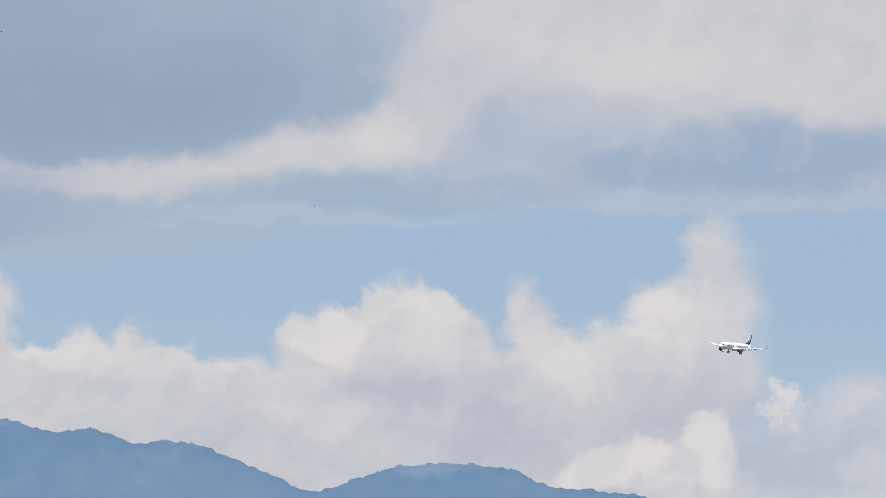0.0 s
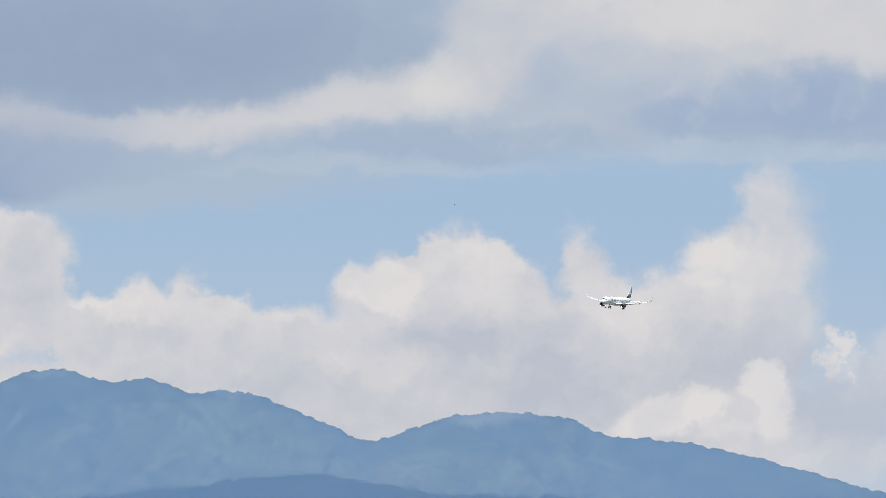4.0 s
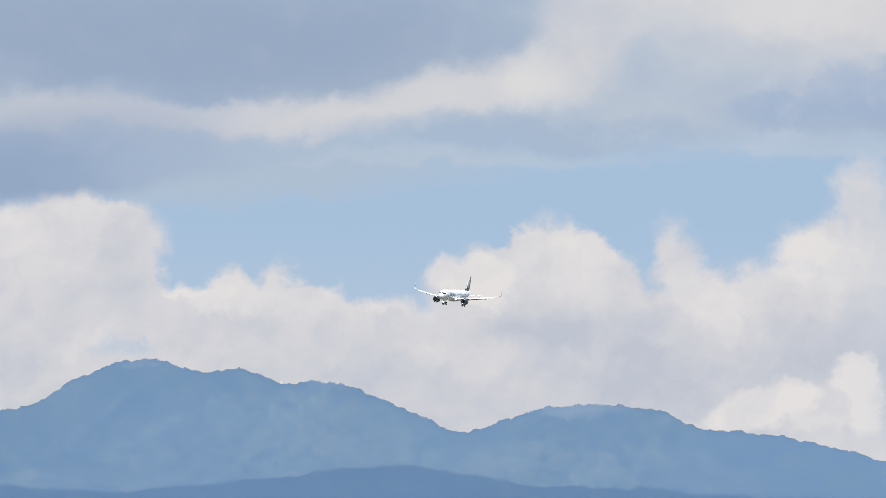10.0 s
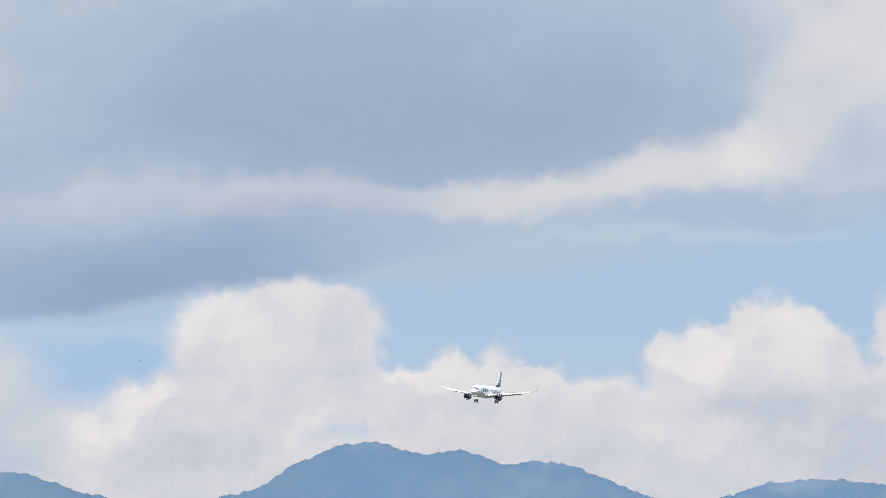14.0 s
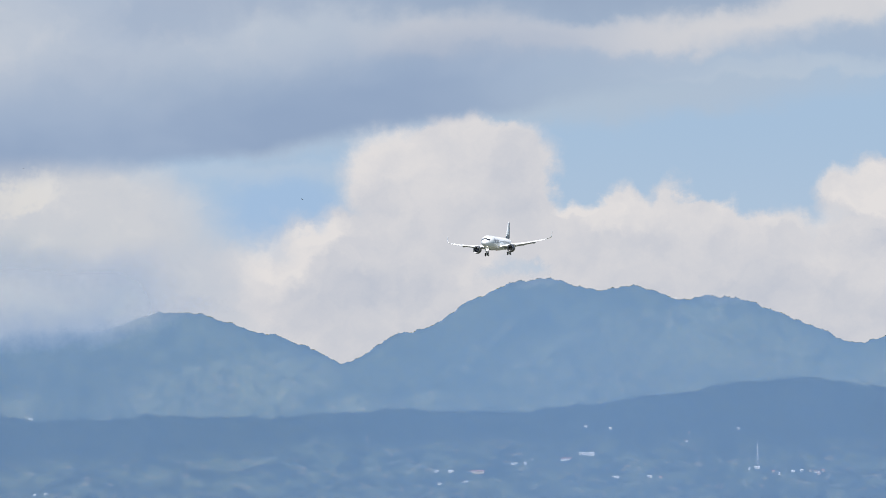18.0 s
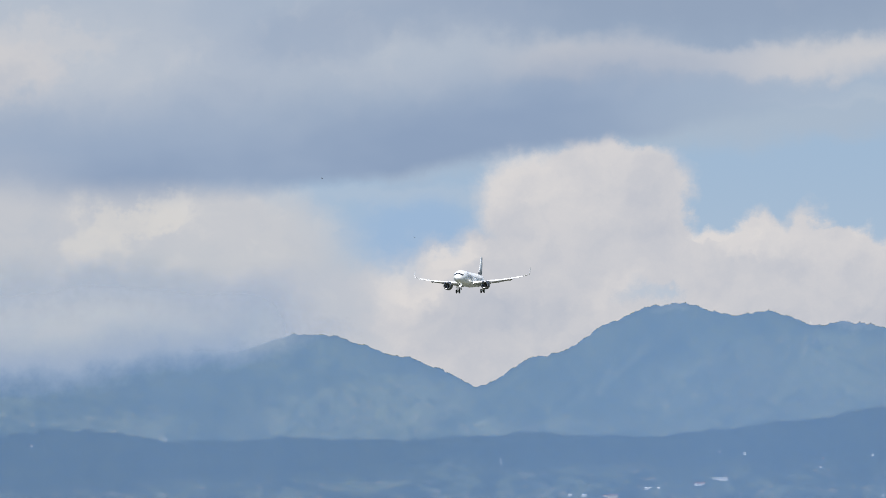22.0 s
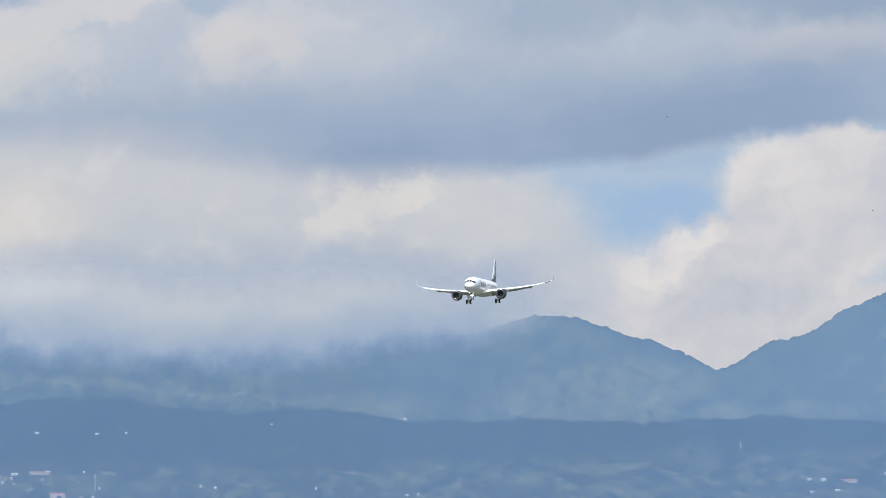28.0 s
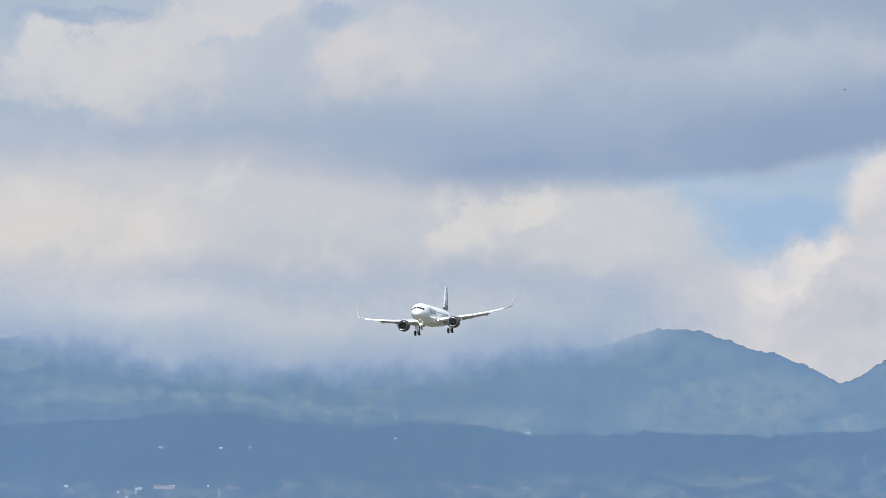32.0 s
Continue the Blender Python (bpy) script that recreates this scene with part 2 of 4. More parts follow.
def cumulus_material():
    g, p, wide, fine, soft, crisp, torn, spot = cloud_start("heaped_clouds")
    heap = None

    def lump(u, v, ru, rv):
        # depth inside the nearest lump, in steps
        nonlocal heap
        q = g.mapped(crisp, (u / 1000, v / 1000, 0), (ru / 1000, rv / 1000, 1))
        d = g.math("MULTIPLY", g.math("SUBTRACT", 1.0, g.vec("LENGTH", q)), min(ru, rv) / 1000)
        heap = d if heap is None else g.math("SMOOTH_MAX", heap, d)
        if heap.node.operation == "SMOOTH_MAX":
            heap.node.inputs[2].default_value = 0.012

    # the great heap beside the summit and its lower shoulder
    lump(-255, 190, 92, 86), lump(-150, 212, 120, 88), lump(-75, 205, 98, 82), lump(-42, 122, 74, 92), lump(-190, 95, 150, 112)
    lump(-330, 92, 62, 56), lump(-395, 58, 76, 54), lump(-462, 22, 86, 50), lump(-475, -35, 72, 62), lump(-300, -10, 210, 110)
    # the low ridge of small heads
    lump(66, 62, 86, 66), lump(150, 98, 58, 70), lump(196, 62, 120, 80), lump(233, 120, 27, 50), lump(300, 56, 84, 72), lump(388, 28, 110, 78), lump(430, 55, 76, 56)
    # the heads in the middle
    lump(545, 140, 62, 56), lump(604, 156, 66, 56), lump(648, 148, 50, 60), lump(702, 172, 72, 84), lump(770, 152, 78, 82), lump(832, 122, 66, 72)
    lump(680, 30, 230, 120), lump(850, 50, 160, 100), lump(915, 216, 20, 42), lump(945, 172, 40, 52), lump(1000, 112, 86, 58), lump(1080, 122, 70, 56)
    # the tower
    lump(1152, 216, 42, 48), lump(1200, 222, 52, 50), lump(1266, 282, 48, 82), lump(1292, 195, 52, 125), lump(1262, 100, 90, 150), lump(1150, 100, 112, 98)
    lump(1000, -60, 420, 140), lump(450, -130, 1050, 175), lump(1384, 40, 24, 22), lump(1522, 12, 90, 68), lump(1450, -20, 80, 60), lump(1430, -90, 150, 100), lump(1560, -90, 90, 70)
    ragged = g.math("MULTIPLY", g.math("SUBTRACT", g.noise(crisp, 22.0, 6, 0.62), 0.5), 0.022)
    edge = g.math("ADD", heap, ragged)
    # thin and hazy ends, crisp sunlit heads
    thin = g.ramp(g.split(p)[0], 1.16, 1.44)
    blur = g.math("ADD", g.ramp(g.noise(p, 3.0, 3), 0.36, 0.66, 0.008, 0.030), g.math("MULTIPLY", thin, 0.022))
    blur = g.math("ADD", blur, g.ramp(g.split(p)[0], -0.40, -0.52, 0.0, 0.034))
    body = g.ramp(edge, g.math("MULTIPLY", blur, -1.0), blur)
    shred = g.math("MAXIMUM", spot(torn, 1380, 48, 42, 27, -30, 0.9), spot(torn, 1384, 20, 26, 15, 20, 1.1))
    body = g.math("MULTIPLY", body, g.math("SUBTRACT", 0.98, g.math("MULTIPLY", thin, 0.26)))
    body = g.math("MAXIMUM", body, g.math("MULTIPLY", shred, 0.85))

    def billows(w, scale):
        n = g.t.nodes.new("ShaderNodeTexVoronoi")
        n.feature = "SMOOTH_F1"
        n.inputs["Scale"].default_value, n.inputs["Smoothness"].default_value = scale, 0.8
        g.put(n.inputs["Vector"], w)
        return n.outputs["Distance"]

    def relief(height_of, step):
        # brighter where a billow faces the light, up and to the left
        return g.math("SUBTRACT", height_of(g.vec("ADD", crisp, (-0.5 * step, step, 0))), height_of(crisp))

    big = relief(lambda w: billows(w, 6.0), 0.05)
    small = relief(lambda w: billows(w, 17.0), 0.016)
    grain = relief(lambda w: g.noise(w, 9.0, 7, 0.62), 0.022)
    tone = g.math("ADD", g.math("MULTIPLY", big, -0.75), g.math("MULTIPLY", small, -0.35))
    tone = g.math("ADD", tone, g.math("MULTIPLY", grain, -0.8))
    tone = g.math("ADD", tone, g.ramp(heap, 0.0, 0.085, 0.60, 0.40))

    def light(u, v, ru, rv, amount, turn=0.0, edge=1.1):
        nonlocal tone
        tone = g.math("ADD", tone, g.math("MULTIPLY", spot(crisp, u, v, ru, rv, turn, edge), amount * 0.8))

    # sunlit heads
    light(565, 160, 84, 46, 0.60, -6, 0.45), light(612, 130, 42, 26, 0.28, -10, 0.6), light(715, 185, 78, 66, 0.22), light(800, 110, 44, 96, 0.18, 22)
    light(1000, 125, 84, 48, 0.30, -20, 0.7), light(930, 195, 30, 50, 0.2), light(1160, 212, 56, 46, 0.35, 0, 0.6), light(1240, 190, 90, 120, 0.16)
    light(1384, 44, 34, 30, 0.8, -30, 0.6), light(1405, 22, 14, 22, 0.5), light(1248, -2, 46, 34, 0.8, 15, 0.5), light(1282, -50, 30, 60, 0.7, 0, 0.6), light(1085, -72, 100, 36, 0.75, 14, 0.5), light(1190, -66, 80, 40, 0.4, 10, 0.8)
    light(-272, 220, 74, 56, 0.40, 0, 0.7), light(-170, 200, 100, 70, 0.22), light(-430, 56, 92, 34, 0.45, 26, 0.6), light(-372, 94, 50, 26, 0.35, 20, 0.7), light(-505, 5, 46, 50, 0.4)
    light(62, 122, 40, 16, 0.6, 10, 0.6), light(130, 118, 70, 40, 0.28, 0, 0.7), light(232, 112, 40, 52, 0.22), light(110, 60, 150, 40, 0.12), light(440, 98, 60, 18, 0.25), light(1545, -70, 50, 30, 0.4), light(1500, 50, 60, 28, 0.12)
    # shaded undersides
    light(690, 68, 100, 48, -0.4), light(790, 10, 120, 90, -0.28), light(900, 60, 70, 60, -0.22), light(1120, 40, 150, 50, -0.32), light(1350, -10, 50, 70, -0.34), light(1345, -70, 50, 50, -0.25)
    light(1460, -30, 120, 80, -0.26), light(-30, 150, 60, 100, -0.14), light(420, 20, 170, 50, -0.14), light(940, -60, 160, 60, -0.12), light(-330, -50, 160, 60, -0.34), light(560, 60, 120, 34, -0.12)
    light(1310, 110, 50, 110, -0.15), light(50, 30, 220, 40, -0.06)
    tone = g.math("ADD", tone, 0.0, True)
    colour = g.mix(tone, srgb(189, 194, 206), srgb(226, 222, 221))
    return g.done(g.blend(body, g.shader("BsdfTransparent"), g.shader("Emission", Color=colour, Strength=1.0)))


def rim_material():
    """The dark lower rim of the deck, in front of the cumulus tops."""
    g, p, wide, fine, soft, crisp, torn, spot = cloud_start("dark_cloud_rim")
    low = g.vec("ADD", g.vec("ADD", p, g.vec("SCALE", wide, scale=0.05)), g.vec("SCALE", fine, scale=0.035))
    lu, lv, _ = g.split(low)
    rise = g.math("MULTIPLY", g.math("MAXIMUM", g.math("ADD", lu, 0.72), 0.0), 0.145)
    over = g.math("SUBTRACT", lv, g.math("ADD", rise, g.ramp(lu, -1.5, -0.95, 0.235, 0.200)))
    haze = g.ramp(lu, -0.55, -1.0, 0.0, 0.022)
    rim = g.math("MULTIPLY", g.ramp(over, g.math("SUBTRACT", -0.012, haze), g.math("ADD", 0.022, haze)), g.ramp(over, 0.23, 0.06))
    rim = g.math("MULTIPLY", rim, g.math("MULTIPLY", g.ramp(lu, 0.32, -0.26), g.ramp(lu, -1.70, -0.95, 0.15, 0.96)))
    tint = g.mix(g.ramp(g.noise(g.vec("MULTIPLY", low, (1.0, 2.0, 1.0)), 2.6, 3, 0.5), 0.35, 0.65), srgb(144, 164, 193), srgb(155, 173, 199))
    return g.done(g.blend(rim, g.shader("BsdfTransparent"), g.shader("Emission", Color=tint, Strength=1.0)))


FOCAL = 784 / math.tan(radians(3.25))
SUMMIT = 420


def place(u, v, r):
    """The point at the distance r, u steps to the right of the summit and v below it."""
    return Vector((r * math.sin(u / FOCAL), r * math.cos(u / FOCAL), EYE[2] + r * (SUMMIT - v) / FOCAL))


def curtain(name, r, u0, u1, v0, v1, nu, nv, material):
    """A part of a great cylinder round the viewer, from v0 (below) to v1 (above the summit)."""
    us, vs = np.linspace(u0, u1, nu), np.linspace(v0, v1, nv)
    verts = [place(u, -v, r) for v in vs for u in us]
    faces = [(j * nu + i, j * nu + i + 1, (j + 1) * nu + i + 1, (j + 1) * nu + i) for j in range(nv - 1) for i in range(nu - 1)]
    me = bpy.data.meshes.new(name)
    me.from_pydata(verts, [], faces)
    layer = me.uv_layers.new(name="pano")
    uvs = np.array([(us[k % nu] / 1000, vs[k // nu] / 1000) for f in faces for k in f])
    layer.data.foreach_set("uv", uvs.ravel())
    me.materials.append(material)
    for f in me.polygons:
        f.use_smooth = True
    return new(name, me)


backdrop = curtain("sky_backdrop", 4930, -3000, 3000, -420, 1500, 61, 20, sky_material())
tagged(backdrop, "blue sky with a grey and white cloud deck", "sky", kind="structure")
heaps = curtain("cumulus_backdrop", 4926, -900, 1900, -400, 480, 41, 12, cumulus_material())
tagged(heaps, "white heaped clouds with grey undersides behind the mountains", "cloud", kind="structure")
rim = curtain("cloud_rim_backdrop", 4922, -2600, 400, 100, 640, 41, 8, rim_material())
tagged(rim, "dark grey-blue lower rim of the cloud deck", "cloud", kind="structure")


# ---- land ----
def hills(u):
    """Height of the main skyline in steps above the horizon."""
    total = 0.0
    for c, h, a, b in (
        (-655, 337, 308, 408), (-474, 281, 107, 245), (-236, 289, 217, 173), (-133, 316, 90, 143), (0, 388, 368, 251),
        (165, 372, 404, 234), (312, 358, 258, 360), (478, 286, 305, 224), (762, 315, 426, 549), (1046, 271, 268, 558),
        (892, 300, 482, 186), (1242, 209, 90, 510), (-1115, 327, 1136, 1139), (-1623, 329, 1177, 1151),
    ):
        x = u - c
        w = np.where(x < 0, a, b)
        total = total + (h / (1 + (x / w) ** 2)) ** 16
    rough = sum(a * np.sin(u / w + p) for a, w, p in ((1.3, 11.0, 0.3), (1.1, 6.7, 1.9), (0.9, 4.1, 4.0), (0.8, 2.9, 2.2), (1.0, 17.3, 5.1)))
    return total ** (1 / 16) + 30 + rough * 0.8 - 8 * np.exp(-(((u - 385) / 95) ** 2)) - 6 * np.exp(-(((u - 515) / 48) ** 2)) + 3 * np.exp(-(((u + 240) / 40) ** 2))


def foothills(u):
    """Height of the front ridge in steps above the horizon."""
    rise = 184 + 53 * np.exp(-(((u - 410) / 265) ** 2)) + 16 * np.exp(-(((u - 900) / 300) ** 2))
    rise = rise + 7 * np.exp(-(((u + 230) / 180) ** 2))
    return rise + 14 * np.exp(-(((u + 1060) / 110) ** 2)) + 34 * np.exp(-(((u + 1500) / 280) ** 2)) + 3 * np.sin(u / 61) + 2 * np.sin(u / 23) + 1.6 * np.sin(u / 9.3 + 1) + 1.3 * np.sin(u / 5.1 + 2 * np.sin(u / 31))


def waves(x, y, seed, octaves=5, scale=1.0):
    """Smooth random relief from turned sine waves, about -1 to 1."""
    rng = np.random.RandomState(seed)
    total = np.zeros_like(x)
    amp, freq, norm = 1.0, 1.0 / scale, 0.0
    for _ in range(octaves):
        for _ in range(4):
            a, ph = rng.uniform(0, 6.283, 2)
            total = total + amp * 0.5 * np.sin((np.cos(a) * x + np.sin(a) * y) * freq * 6.283 + ph + 1.2 * np.sin(y * freq * 2.1 + ph))
        norm += amp
        amp, freq = amp * 0.52, freq * 1.93
    return total / norm


R_FRONT, R_MAIN = 4690.0, 4806.0


def front_height(u, r):
    s = np.clip((r - 4640) / (R_FRONT - 4640), 0, 1)
    back = np.clip((r - R_FRONT) / 9, 0, 1)
    lumps = 7 * waves(u, r * 6, 5, 4, 260) * np.sin(np.clip(s, 0, 1) * 3.1416)
    return (foothills(u) * s ** 0.9 + lumps) * (1 - 0.55 * back ** 1.5)


def main_height(u, r):
    spur = 20 * waves(u, r * 3, 11, 4, 330)
    s = np.clip((r - 4712 + spur * np.clip((R_MAIN - r) / 40, 0, 1)) / (R_MAIN - 4712), 0, 1)
    back = np.clip((r - R_MAIN) / 110, 0, 1)
    crags = 9 * waves(u, r * 5, 23, 5, 210) * np.sin(s * 3.1416)
    return ((hills(u) - 0.5) * (0.30 * s + 0.70 * s ** 1.25) + crags) * (1 - 0.5 * back ** 1.6)


def ground_point(u, r, h):
    a = u / FOCAL
    return np.stack([r * np.sin(a), r * np.cos(a), EYE[2] + h * r / FOCAL], -1)


# ---- land colours ----
# meadows whose paler colour also carries sunlit breaks in the cloud shadow
SUNLIT_MEADOWS = ((-983, 205, 92, 30, 0), (-575, 185, 205, 64, 8), (-250, 222, 150, 26, -4), (-95, 108, 78, 10, 42), (200, 155, 300, 105, 6), (760, 195, 330, 70, 0),
           (-1290, 185, 230, 9, -5), (-1470, 170, 140, 14, -4), (-1660, 165, 130, 20, 6), (-1830, 95, 60, 26, 0))


def sunlit_meadow_share(g, p):
    """Where scrub, grazing and painted sun patches open the mountain's woods: u, v, half sizes and lean of each
    stretch.
    """
    x, y, z = g.split(g.vec("ADD", p, g.vec("SCALE", g.vec("SUBTRACT", g.noise(p, 0.045, 5, 0.65, True), (0.5, 0.5, 0.5)), scale=34.0)))
    n = g.t.nodes.new("ShaderNodeCombineXYZ")
    g.put(n.inputs[0], x), g.put(n.inputs[1], z)
    share = None
    for u, v, ru, rv, lean in SUNLIT_MEADOWS:
        q = g.mapped(n.outputs[0], (u * 0.344, (SUMMIT - v) * 0.344, 0), (ru * 0.344, rv * 0.344, 1), radians(lean))
        d = g.ramp(g.vec("LENGTH", q), 1.12, 0.82)
        share = d if share is None else g.math("MAXIMUM", share, d)
    return share


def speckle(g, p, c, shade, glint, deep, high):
    """Single trees and thickets: gaps with their shade put into the colour, and dry, paler crowns a few metres across.
    """
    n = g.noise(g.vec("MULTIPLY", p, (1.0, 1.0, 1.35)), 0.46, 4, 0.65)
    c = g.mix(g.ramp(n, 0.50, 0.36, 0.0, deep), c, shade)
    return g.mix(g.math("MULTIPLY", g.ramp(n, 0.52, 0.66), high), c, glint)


def mountain_colour(g, p, dark, light):
    """Dark woods with cloud shadow and sun patches in the colour, paler and browner where scrub and grazing open them,
    in blotches of several sizes.
    """
    mid = g.noise(p, 0.085, 6, 0.68)
    big = g.noise(g.vec("ADD", p, (31, 7, 12)), 0.022, 5, 0.62)
    c = g.mix(g.ramp(mid, 0.32, 0.70), dark, light)
    share = sunlit_meadow_share(g, p)
    c = g.mix(g.math("MULTIPLY", share, g.ramp(mid, 0.34, 0.62, 0.12, 0.60)), c, (0.235, 0.245, 0.105))
    c = g.mix(g.math("MULTIPLY", share, g.ramp(g.noise(p, 0.16, 4, 0.7), 0.50, 0.70, 0.0, 0.42)), c, (0.44, 0.36, 0.22))
    # broad blotches darkened in the colour like cloud shadow
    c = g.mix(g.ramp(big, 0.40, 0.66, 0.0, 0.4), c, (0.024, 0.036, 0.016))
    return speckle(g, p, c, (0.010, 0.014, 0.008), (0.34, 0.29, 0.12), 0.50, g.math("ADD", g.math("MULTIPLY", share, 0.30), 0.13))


def foothill_colour(g, p, dark, light):
    """Dark woods above, with cloud shadow put into their colour, hedged green and tan fields towards the foot."""
    mid = g.noise(p, 0.12, 5, 0.68)
    c = g.mix(g.ramp(mid, 0.34, 0.68), dark, light)
    low = g.ramp(g.math("ADD", g.split(p)[2], g.math("MULTIPLY", g.noise(p, 0.03, 4, 0.6), 26.0)), g.ramp(g.split(p)[0], -420.0, -60.0, 53.0, 66.0), g.ramp(g.split(p)[0], -420.0, -60.0, 40.0, 50.0))
    wide = g.vec("MULTIPLY", p, (0.75, 1.0, 1.3))
    c = g.mix(g.math("MULTIPLY", low, g.ramp(g.noise(wide, 0.09, 6, 0.72), 0.42, 0.66, 0.0, 0.58)), c, (0.18, 0.205, 0.090))
    c = g.mix(g.math("MULTIPLY", low, g.ramp(g.noise(g.vec("ADD", wide, (9, 4, 2)), 0.15, 5, 0.72), 0.53, 0.71, 0.0, 0.50)), c, (0.38, 0.33, 0.20))
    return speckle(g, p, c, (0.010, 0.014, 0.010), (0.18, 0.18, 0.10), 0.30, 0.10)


def slope_material(name, colour_of, dark, light):
    g = Graph(name)
    p = g.coord("Object")
    small = g.noise(p, 0.55, 5, 0.75)
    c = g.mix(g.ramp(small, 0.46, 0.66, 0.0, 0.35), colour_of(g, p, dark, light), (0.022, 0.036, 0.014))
    return g.done(g.shader("BsdfPrincipled", Base_Color=c, Roughness=0.9, Normal=g.bump(small, 0.25, 1.2)))


def slope(name, height, r0, r1, nr, step, material, label):
    us, rs = np.arange(-2800, 2801, step), np.linspace(r0, r1, nr)
    uu, rr = np.meshgrid(us, rs)
    pts = ground_point(uu, rr, height(uu, rr)).reshape(-1, 3)
    n = len(us)
    i, j = np.meshgrid(np.arange(n - 1), np.arange(nr - 1))
    k = (j * n + i).ravel()
    faces = np.stack([k, k + 1, k + n + 1, k + n], -1)
    me = bpy.data.meshes.new(name)
    me.from_pydata(pts.tolist(), [], faces.tolist())
    me.shade_smooth()
    me.materials.append(material)
    return tagged(new(name, me), label, "mountain", kind="structure")


WOOD, SCRUB = (0.026, 0.044, 0.018), (0.135, 0.148, 0.052)
# foothill greens kept darker than the mountain's, cloud shadow included in the colour
THICKET, HEDGE = (0.019, 0.031, 0.018), (0.044, 0.058, 0.030)
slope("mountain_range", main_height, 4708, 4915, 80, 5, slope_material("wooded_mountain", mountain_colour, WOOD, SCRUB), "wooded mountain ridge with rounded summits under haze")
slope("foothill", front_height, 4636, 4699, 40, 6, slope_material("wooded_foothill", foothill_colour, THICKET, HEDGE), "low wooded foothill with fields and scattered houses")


def plain_material():
    g = Graph("grassy_plain")
    p = g.coord("Object")
    a, b = g.noise(p, 0.004, 4, 0.6), g.noise(p, 0.15, 5, 0.65)
    c = g.mix(g.ramp(a, 0.4, 0.6), (0.085, 0.095, 0.065), (0.16, 0.155, 0.12))
    c = g.mix(g.ramp(b, 0.35, 0.7, 0, 0.6), c, (0.03, 0.045, 0.018))
    return g.done(g.shader("BsdfPrincipled", Base_Color=c, Roughness=0.95, Normal=g.bump(b, 0.5, 0.3)))


def make_ground():
    rings = (0, 20, 60, 160, 400, 900, 1800, 3000, 4200, 4645, 7000, 14000, 30000)
    bm = bmesh.new()
    centre = bm.verts.new((0, 0, 0))
    last = None
    for r in rings[1:]:
        ring = [bm.verts.new((r * math.cos(k * math.pi / 36), r * math.sin(k * math.pi / 36), 0)) for k in range(72)]
        for k in range(72):
            if last is None:
                bm.faces.new((centre, ring[k], ring[(k + 1) % 72]))
            else:
                bm.faces.new((last[k], ring[k], ring[(k + 1) % 72], last[(k + 1) % 72]))
        last = ring
    me = bpy.data.meshes.new("ground")
    bm.to_mesh(me)
    bm.free()
    me.materials.append(plain_material())
    tagged(new("ground", me), "flat grassy plain that runs to the hills", "ground", kind="structure")


make_ground()


# ---- woods: uneven tree crowns on the slopes and along the skyline ----
def leaf_material(name, colour_of, dark, light):
    """Leaves that follow the land's own colour, each crown a little lighter or darker."""
    g = Graph(name)
    p = g.coord("Object")
    n = g.noise(p, 0.9, 4, 0.7)
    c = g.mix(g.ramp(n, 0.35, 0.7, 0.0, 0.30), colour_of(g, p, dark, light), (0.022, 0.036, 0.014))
    c = g.mix(g.ramp(g.island(), 0.0, 1.0, 0.0, 0.22, False), c, tuple(k * 0.55 for k in dark))
    return g.done(g.shader("BsdfPrincipled", Base_Color=c, Roughness=0.85, Normal=g.bump(n, 0.6, 0.4)))


LEAVES = leaf_material("mountain_tree_crowns", mountain_colour, (0.034, 0.056, 0.022), (0.145, 0.158, 0.056))
HEDGE_LEAVES = leaf_material("foothill_tree_crowns", foothill_colour, (0.032, 0.050, 0.024), (0.064, 0.082, 0.040))


def woods(name, label, u, r, height, size, seed, leaves):
    """Crowns of three unlike clumps each, as one mesh. Returns its points."""
    rng = np.random.RandomState(seed)
    bm = bmesh.new()
    bmesh.ops.create_icosphere(bm, subdivisions=1, radius=1)
    ball = np.array([v.co for v in bm.verts])
    tri = np.array([[v.index for v in f.verts] for f in bm.faces])
    bm.free()
    base = ground_point(u, r, height(u, r))
    n = len(u)
    parts, faces, count = [], [], 0
    for k in range(3):
        off = rng.normal(0, 0.45, (n, 3)) * size[:, None]
        off[:, 2] = np.abs(off[:, 2]) * 0.7 + size * (0.0 + 0.22 * k)
        s = size * rng.uniform(0.45, 0.85, n)
        jitter = 1 + rng.uniform(-0.28, 0.28, (n, len(ball), 1))
        pts = base[:, None] + off[:, None] + ball[None] * jitter * s[:, None, None] * np.array([1, 1, 0.85])
        parts.append(pts.reshape(-1, 3))
        faces.append((tri[None] + (np.arange(n) * len(ball))[:, None, None] + count).reshape(-1, 3))
        count += n * len(ball)
    pts, faces = np.concatenate(parts), np.concatenate(faces)
    me = bpy.data.meshes.new(name)
    me.from_pydata(pts.tolist(), [], faces.tolist())
    me.materials.append(leaves)
    tagged(new(name, me), label, "trees", kind="stuff")
    return pts


